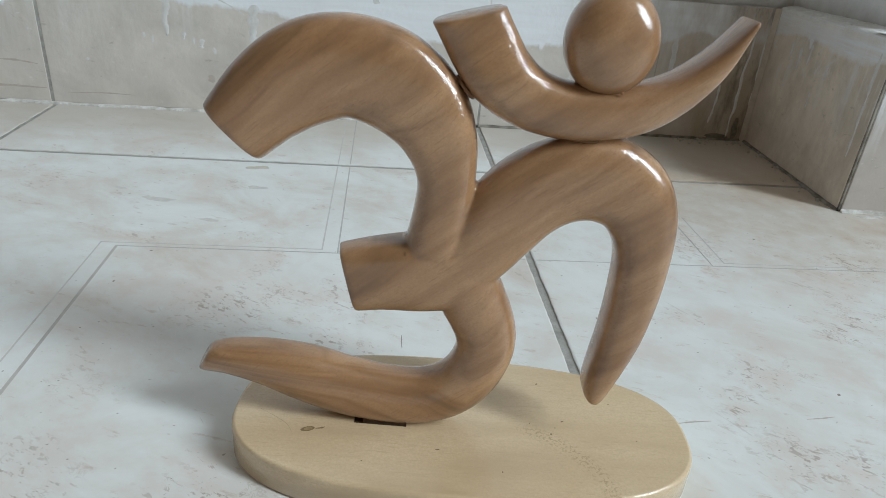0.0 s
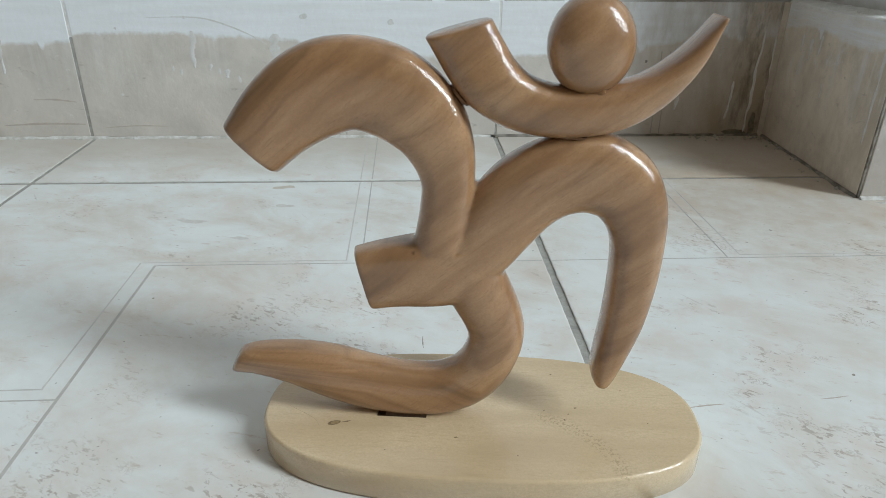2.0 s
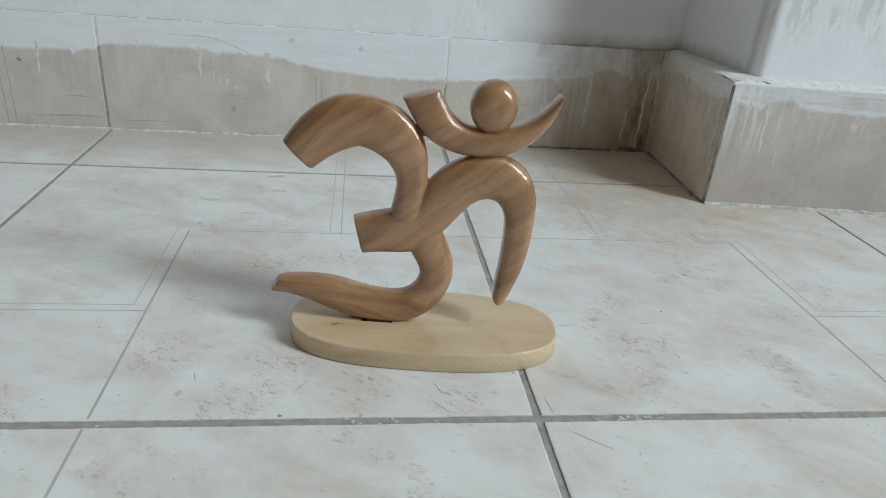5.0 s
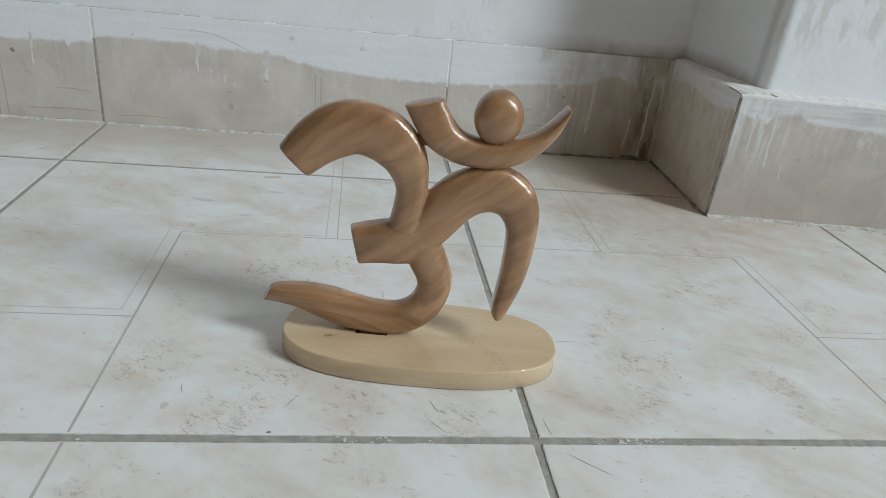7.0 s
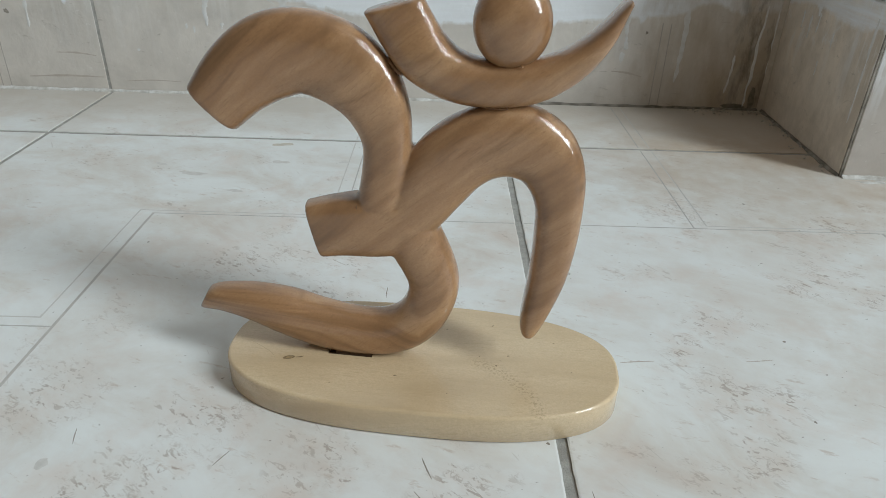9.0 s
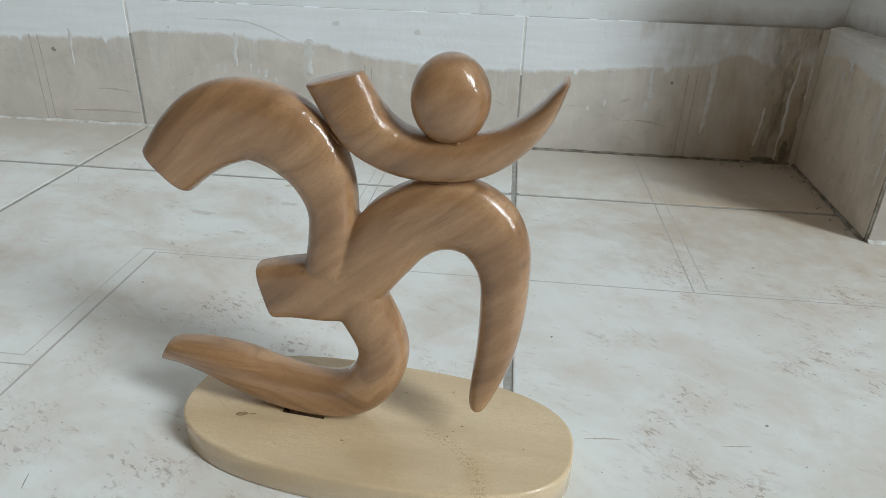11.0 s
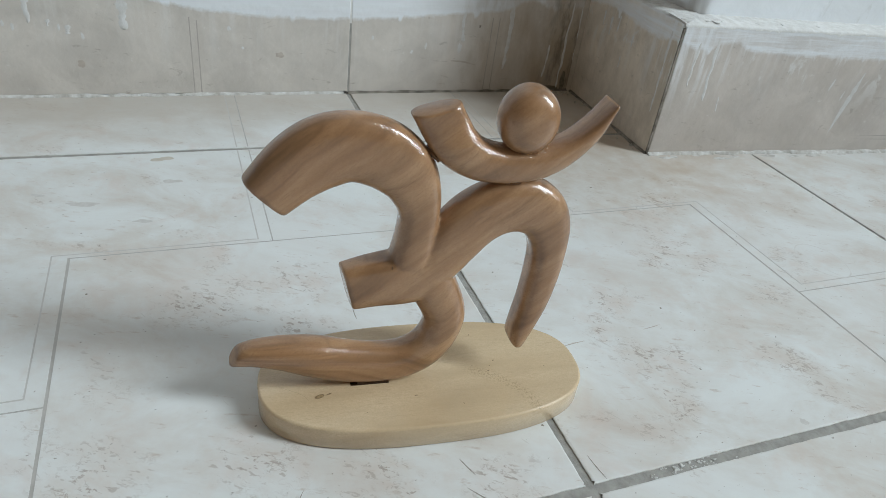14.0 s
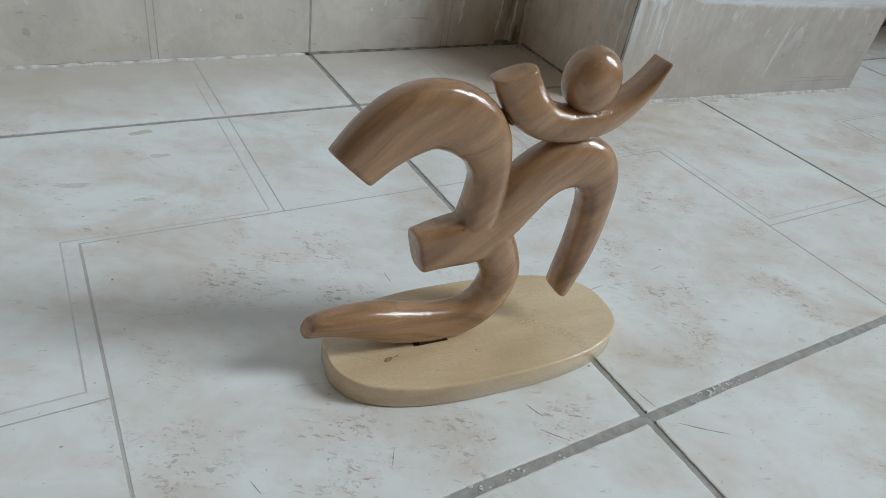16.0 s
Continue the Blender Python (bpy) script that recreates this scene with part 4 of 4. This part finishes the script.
# ---- crumbs in the corner ----
rng = random.Random(12)
crumbs = bmesh.new()
for k in range(110):
    if k < 66:
        x, y = rng.uniform(0.165, 0.226), WALL - 0.003 - abs(rng.gauss(0, 0.006))
    else:
        t = rng.random()
        x, y = 0.2285 - 0.0065 * t - abs(rng.gauss(0, 0.004)), WALL - 0.005 - 0.14 * t
    r = rng.uniform(0.0004, 0.0013) * (1.25 if k % 6 == 0 else 0.7)
    lump = bmesh.ops.create_icosphere(crumbs, subdivisions=1, radius=r, matrix=Matrix.Translation((x, y, r * 0.5)))
    for v in lump["verts"]:
        v.co += Vector((rng.uniform(-0.3, 0.3), rng.uniform(-0.3, 0.3), rng.uniform(-0.25, 0.25))) * r
tagged(part("mortar_crumbs", crumbs, plain("mortar_crumb", (0.34, 0.31, 0.27), (0.58, 0.56, 0.53), 420.0, 0.9, 0.5)), "crumbs of dirty mortar lying in the wall corner", "debris", kind="stuff")

# ---- sculpture ----
TURN_S = -6.0
sculpture = thing("om_sculpture", "carved varnished brown wooden om symbol on an oval pale wood base", "sculpture", pose(-0.050, 0.068, 0.0, 0, 0, TURN_S))
BASE_A, BASE_B, BASE_H = 0.0735, 0.0328, 0.0115


def oval(a, b, n=2.6, count=120):
    out = []
    for i in range(count):
        t = 2 * math.pi * i / count
        c, s = math.cos(t), math.sin(t)
        out.append((math.copysign(abs(c) ** (2 / n), c) * a, math.copysign(abs(s) ** (2 / n), s) * b))
    return out


def base_plate(hole):
    bm = bmesh.new()
    r = 0.0012
    profile = [(0.0008, 0.0), (0.0, 0.0008)] + [(r * (1 - math.cos(a)), BASE_H - r * (1 - math.sin(a))) for a in (math.pi / 2 * i / 6 for i in range(7))]
    rings = [[bm.verts.new((x, y + 0.0018, z)) for x, y in oval(BASE_A - inset, BASE_B - inset)] for inset, z in profile]
    for r, s in zip(rings, rings[1:]):
        for i in range(len(r)):
            bm.faces.new((r[i], r[(i + 1) % len(r)], s[(i + 1) % len(r)], s[i])).smooth = True
    bm.faces.new(rings[0][::-1])
    x0, x1, y0, y1 = hole
    rim = [bm.verts.new((x, y, BASE_H)) for x, y in ((x0, y0), (x1, y0), (x1, y1), (x0, y1))]
    deep = [bm.verts.new((v.co.x, v.co.y, BASE_H - 0.004)) for v in rim]
    edges = [bm.edges.get((rings[-1][i], rings[-1][i - 1])) for i in range(len(rings[-1]))]
    edges += [bm.edges.new((rim[i], rim[(i + 1) % 4])) for i in range(4)]
    bmesh.ops.triangle_fill(bm, use_beauty=True, edges=edges)
    for i in range(4):
        bm.faces.new((rim[i], rim[(i + 1) % 4], deep[(i + 1) % 4], deep[i]))
    bm.faces.new(deep)
    return bm


MID = 0.0015      # the symbol's middle plane, behind the base's axis
DEEP = 0.0150
base = part("base", base_plate((-0.0348, -0.0180, -0.0040, 0.0090)), PALE, sculpture, "oval pale lacquered wooden base")
knot = bmesh.new()
bmesh.ops.create_circle(knot, cap_ends=True, segments=18, radius=0.0013, matrix=Matrix.Translation((-0.0484, -0.0085, BASE_H + 0.00006)) @ Matrix.Rotation(0.35, 4, "Z") @ Matrix.Diagonal((1.7, 0.8, 1, 1)))
knot = part("knot", knot, KNOT, base, "small dark wood knot")
heart = bmesh.new()
bmesh.ops.create_circle(heart, cap_ends=True, segments=14, radius=0.0009, matrix=Matrix.Translation((-0.0482, -0.0085, BASE_H + 0.00012)) @ Matrix.Rotation(0.35, 4, "Z") @ Matrix.Diagonal((1.6, 0.75, 1, 1)))
part("knot_heart", heart, plain("wood_knot_heart", (0.30, 0.205, 0.10), (0.42, 0.30, 0.16), 600.0, 0.4, 0.1), knot)
hairline("check", base, KNOT, [(-0.0460, -0.0080, BASE_H), (-0.0444, -0.0076, BASE_H), (-0.0432, -0.0070, BASE_H)], 0.0006, seed=3)
hairline("check", base, plain("faint_wood_check", (0.45, 0.335, 0.20), (0.58, 0.445, 0.28), 500.0, 0.5, 0.1), [(-0.0653, -0.0008, BASE_H), (-0.0595, -0.0040, BASE_H), (-0.0550, -0.0072, BASE_H), (-0.0524, -0.0112, BASE_H)], 0.00022, seed=5)
rng = random.Random(8)
for x, y, r in ((0.0327, 0.0044, 0.00036), (0.0284, -0.0020, 0.00034), (-0.0077, -0.0129, 0.00040), (0.0219, 0.0023, 0.00026), (0.0300, 0.0010, 0.00024), (-0.0300, -0.0200, 0.00022), (0.0120, -0.0200, 0.00026),
                (0.0500, 0.0150, 0.00024), (-0.0120, 0.0200, 0.00026), (0.0260, 0.0230, 0.00034), (0.0080, 0.0180, 0.00028), (0.0560, -0.0020, 0.00024)):
    blotch("pit", base, KNOT, (x, y, BASE_H), r * 1.4, r * 0.8, rng.uniform(0, 90), seed=int(x * 10000) % 97)

body = bmesh.new()
# upper bow
stroke(body, [(-68.0, 102.5, 20.0), (-58.5, 112.2, 24.0), (-48.4, 118.8, 26.3), (-38.0, 121.0, 25.6), (-27.3, 118.2, 25.4), (-18.8, 111.6, 23.2), (-14.0, 103.2, 19.2), (-12.0, 94.0, 15.8), (-12.6, 84.0, 15.4), (-14.0, 72.0, 17.0)], DEEP, middle=MID, skew=(0.15, 0.0))
# middle arm
stroke(body, [(-37.4, 60.8, 20.6, 12), (-28.0, 63.0, 21.6, 14), (-16.0, 64.5, 23.0), (-4.0, 65.0, 20.0)], DEEP, power=3.4, middle=MID, lean=(0.0, 0.0), skew=(0.15, 0.0))
# lower bow with its tail
stroke(body, [(-10.0, 72.0, 20.0), (-3.4, 61.0, 20.0), (3.6, 46.0, 18.4), (2.8, 35.0, 17.6), (-3.0, 25.5, 17.8), (-12.6, 20.3, 18.2), (-25.5, 19.5, 18.8), (-38.4, 21.5, 19.4), (-51.0, 25.2, 18.0, 16), (-63.0, 28.0, 14.4, 14), (-73.5, 28.9, 11.2, 11.5), (-81.5, 28.4, 8.4, 9)], DEEP, power=2.3, middle=MID, lean=(0.0, 0.66), skew=(0.0, 0.16))
# hook
stroke(body, [(-9.0, 64.0, 18.0), (-1.5, 73.5, 21.0), (3.6, 82.0, 23.6), (10.1, 90.2, 24.2), (18.5, 95.6, 23.8), (28.4, 97.4, 23.8), (37.0, 93.8, 22.4), (42.1, 86.4, 19.2), (44.3, 76.6, 15.9), (44.4, 63.5, 14.6), (43.2, 50.0, 13.0), (41.0, 38.8, 10.6), (39.0, 29.8, 7.6), (38.4, 26.8, 4.8)], DEEP, middle=MID)
# dark block that puts the recess's shade into the slot as colour
slot_bottom = block(-0.0347, -0.0181, -0.0039, 0.0089, BASE_H - 0.0039, BASE_H - 0.0010)
part("slot_bottom", slot_bottom, SLOT, base, "dark fill standing for the shade inside the slot")
tenon = block(-0.0318, -0.0182, -0.0030, 0.0070, BASE_H - 0.0038, 0.0170)
symbol = part("symbol", body, VARNISHED, sculpture, "glossy brown carved three-shaped body with a hooked limb", smooth=True)
part("tenon", tenon, SLOT, symbol, "dark raw wood tenon set in the base")
part("crack", block(-0.02152, -0.02138, -0.0050, -0.0015, 0.0722, 0.0741), SLOT, symbol, "short dark crack")
melt = symbol.modifiers.new("melt", "REMESH")
melt.mode, melt.voxel_size, melt.use_smooth_shade = "VOXEL", 0.0006, True
ease = symbol.modifiers.new("ease", "SMOOTH")
ease.factor, ease.iterations = 0.5, 9
crescent = part("crescent", stroke(bmesh.new(), [(-9.6, 135.6, 17.6, 9.5), (-5.4, 128.6, 17.6, 11), (-0.8, 122.4, 17.2), (6.5, 117.3, 15.6), (15.8, 114.9, 14.4), (26.5, 115.1, 13.8), (35.8, 117.3, 12.2, 14.5), (44.1, 122.2, 9.8, 13.5), (51.3, 129.8, 6.6, 13), (57.2, 140.0, 2.0, 11.5)], DEEP, middle=MID, steps=10, lean=(0.27, 0.0), skew=(0.10, 0.0)), WRINKLED, sculpture, "glossy brown carved crescent", smooth=True)
ball = bmesh.new()
bmesh.ops.create_uvsphere(ball, u_segments=48, v_segments=32, radius=1.0)
for v in ball.verts:
    d = v.co.copy()
    f = (abs(d.x) ** 2 + abs(d.z) ** 2) ** 0.5
    k = (f ** 2.5 + abs(d.y) ** 2.5) ** (-1 / 2.5)
    v.co = Vector((d.x * k * 0.0115 + 0.0250, d.y * k * 0.0092 + MID, d.z * k * 0.0130 + 0.1331))
part("bead", ball, VARNISHED, sculpture, "glossy brown rounded wooden bead", smooth=True)

# dark brown of gathered varnish, with the contact shadow included in the colour
SEAM_DARK = wood("seam_varnish_and_shade", (0.10, 0.042, 0.016), (0.16, 0.075, 0.030), (0.23, 0.115, 0.05), -50, 0.5, 0.15, 0.8, crinkle=0.5, haze=0.2)


def seam_collar(host, at, across, deep, high, turn):
    """Varnish and painted contact shade in the seam between two limbs: a lumpy collar round the contact."""
    bm = bmesh.new()
    rings = []
    for i in range(28):
        a = 2 * math.pi * i / 28
        f = 1 + 0.16 * noise.noise((math.cos(a) * 2, math.sin(a) * 2, across * 900))
        c = Vector((across * f * math.cos(a), deep * f * math.sin(a), 0))
        out = Vector((math.cos(a), math.sin(a), 0))
        rings.append([bm.verts.new(c + out * (high * 0.6 * math.cos(b)) + Vector((0, 0, high * math.sin(b)))) for b in (2 * math.pi * k / 8 for k in range(8))])
    for i in range(28):
        for k in range(8):
            r, q = rings[i], rings[(i + 1) % 28]
            bm.faces.new((r[k], r[(k + 1) % 8], q[(k + 1) % 8], q[k]))
    bmesh.ops.transform(bm, matrix=Matrix.Translation(Vector((at[0], MID, at[1]))) @ Matrix.Rotation(radians(turn), 4, "Y"), verts=bm.verts[:])
    return part("varnish_seam", bm, SEAM_DARK, host, "dark varnish and painted contact shade in the seam", smooth=True)


seam_collar(crescent, (0.0245, 0.1226), 0.0062, 0.0046, 0.0005, 0)
seam_collar(symbol, (-0.0090, 0.1192), 0.0034, 0.0038, 0.0005, 49)
seam_collar(symbol, (0.0225, 0.1090), 0.0066, 0.0046, 0.0004, 2)

AMBER = wood("amber_varnish", (0.20, 0.085, 0.028), (0.30, 0.14, 0.05), (0.38, 0.19, 0.075), -50, 0.3, 1.0, 0.8, crinkle=0.12)


def varnish_drop(host, at, size, tall):
    """A hardened drop of varnish on the front of a limb."""
    bm = bmesh.new()
    bmesh.ops.create_icosphere(bm, subdivisions=3, radius=1.0)
    for v in bm.verts:
        v.co = Vector((v.co.x * size, v.co.y * size * 0.6, v.co.z * tall)) * (1 + 0.15 * noise.noise(v.co * 1.7 + Vector(at) * 300)) + Vector(at)
    return part("varnish_drop", bm, AMBER, host, "hardened amber drop of varnish", smooth=True)


varnish_drop(crescent, (0.0287, -0.0046, 0.1222), 0.00045, 0.00045)
varnish_drop(symbol, (-0.0042, -0.0024, 0.0897), 0.0006, 0.0018)

# ---- floor tiles ----
JOINT_X = {-1: 0.0036, 0: 0.0040, 1: 0.0026}
JOINT_Y = {0: 0.0050, 1: 0.0040}
# grooves of one tile, from the corner where its large field lies: (u0, u1, v0, v1), metres
MAIN, FINE = 0.0014, 0.0008
GROOVES = [
    (0.2055 - MAIN / 2, 0.2055 + MAIN / 2, 0.0, 0.2035, 1),
    (0.2140 - FINE / 2, 0.2140 + FINE / 2, 0.1010, 0.2070, 3),
    (0.0, 0.2055 + MAIN / 2, 0.2035, 0.2035 + FINE, 2),
    (0.1065, 0.2140 + FINE / 2, 0.2070, 0.2070 + FINE, 3),
    (0.2055 + MAIN / 2, T, 0.0945, 0.0945 + FINE, 2),
    (0.2140, T, 0.1010, 0.1010 + FINE, 3),
    (0.0985, 0.0985 + FINE, 0.2042, T, 2),
    (0.1065, 0.1065 + FINE, 0.2070, T, 3),
]
tile_meshes = {}


def tile_mesh(u0, u1, v0, v1, flip_x, flip_y):
    key = tuple(round(a, 5) for a in (u0, u1, v0, v1)) + (flip_x, flip_y)
    if key in tile_meshes:
        return tile_meshes[key]
    us = sorted({u0, u1, *(a for g in GROOVES for a in g[:2] if u0 < a < u1)})
    vs = sorted({v0, v1, *(a for g in GROOVES for a in g[2:4] if v0 < a < v1)})

    def sunk(u, v):
        return min((g[4] for g in GROOVES if g[0] < u < g[1] and g[2] < v < g[3]), default=0)

    cells = {(i, j): sunk((us[i] + us[i + 1]) / 2, (vs[j] + vs[j + 1]) / 2) for i in range(len(us) - 1) for j in range(len(vs) - 1)}
    verts, faces, mats = [], [], []

    def quad(points, mat):
        base_index = len(verts)
        points = [(-u if flip_x else u, -v if flip_y else v, z) for u, v, z in points]
        verts.extend(points if flip_x == flip_y else points[::-1])
        faces.append(tuple(range(base_index, base_index + 4)))
        mats.append(mat)

    for (i, j), low in cells.items():
        z = -0.00012 if low else 0.0
        a, b, c, d = us[i], us[i + 1], vs[j], vs[j + 1]
        quad([(a, c, z), (b, c, z), (b, d, z), (a, d, z)], low)
        if low:
            for (p, q), (x0, y0, x1, y1) in zip(((i - 1, j), (i + 1, j), (i, j - 1), (i, j + 1)), ((a, c, a, d), (b, d, b, c), (b, c, a, c), (a, d, b, d))):
                if cells.get((p, q)) == 0:
                    quad([(x0, y0, z), (x1, y1, z), (x1, y1, 0.0), (x0, y0, 0.0)], low)
    z1 = -0.004
    corners = [(u0, v0), (u1, v0), (u1, v1), (u0, v1)]
    ways = [(0, -1), (1, 0), (0, 1), (-1, 0)]
    for k in range(4):
        (a, b), (c, d), (nx, ny) = corners[k], corners[(k + 1) % 4], ways[k]
        count = max(4, int(math.dist((a, b), (c, d)) / 0.0022))
        for i in range(count):
            ends = []
            for t in (i / count, (i + 1) / count):
                x, y = a + (c - a) * t, b + (d - b) * t
                worn = 0.0007 + 0.0002 * noise.noise((x * 110, y * 110, k * 3.1)) + 0.0003 * noise.noise((x * 520, y * 520, k * 5.3)) if 0 < t < 1 else 0.0007
                low = -0.00022 + 0.00012 * noise.noise((x * 140, y * 140, 9.0 + k)) if 0 < t < 1 else -0.00022
                px, py = (0, 0) if 0 < t < 1 else (((-1 if x == u0 else 1) * 0.0007, (-1 if y == v0 else 1) * 0.0007))
                ox, oy = (x + nx * worn, y + ny * worn) if 0 < t < 1 else (x + px, y + py)
                ends.append((x, y, ox, oy, low))
            (xa, ya, oa, pa, la), (xb, yb, ob_, pb, lb) = ends
            quad([(oa, pa, la), (ob_, pb, lb), (xb, yb, 0.0), (xa, ya, 0.0)], 0)
            quad([(oa, pa, z1), (ob_, pb, z1), (ob_, pb, lb), (oa, pa, la)], 0)
    mesh = bpy.data.meshes.new("tile")
    mesh.from_pydata(verts, [], faces)
    mesh.polygons.foreach_set("material_index", mats)
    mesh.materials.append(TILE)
    mesh.materials.append(GROOVE)
    mesh.materials.append(THIN_GROOVE)
    mesh.materials.append(FAINT_GROOVE)
    tile_meshes[key] = mesh
    return mesh


E_RIM = 0.0007
for i in range(-5, 9):
    for j in range(-9, 2):
        x0, x1 = i * T + JOINT_X.get(i, 0.003) / 2 + E_RIM, (i + 1) * T - JOINT_X.get(i + 1, 0.003) / 2 - E_RIM
        y0, y1 = j * T + JOINT_Y.get(j, 0.004) / 2 + E_RIM, (j + 1) * T - JOINT_Y.get(j + 1, 0.004) / 2 - E_RIM
        y1 = min(y1, WALL - 0.002)
        if x0 < ROOM_W or x0 > ROOM_E - 0.02:
            continue
        x1 = min(x1, ROOM_E - 0.002)
        ox = i * T if i % 2 == 0 else (i + 1) * T
        oy = j * T if j % 2 == 0 else (j + 1) * T
        u = sorted((abs(x0 - ox), abs(x1 - ox)))
        v = sorted((abs(y0 - oy), abs(y1 - oy)))
        tile = new("tile", tile_mesh(*u, *v, i % 2 == 1, j % 2 == 1))
        tile.location = (ox, oy, 0)
        tile.parent = floor
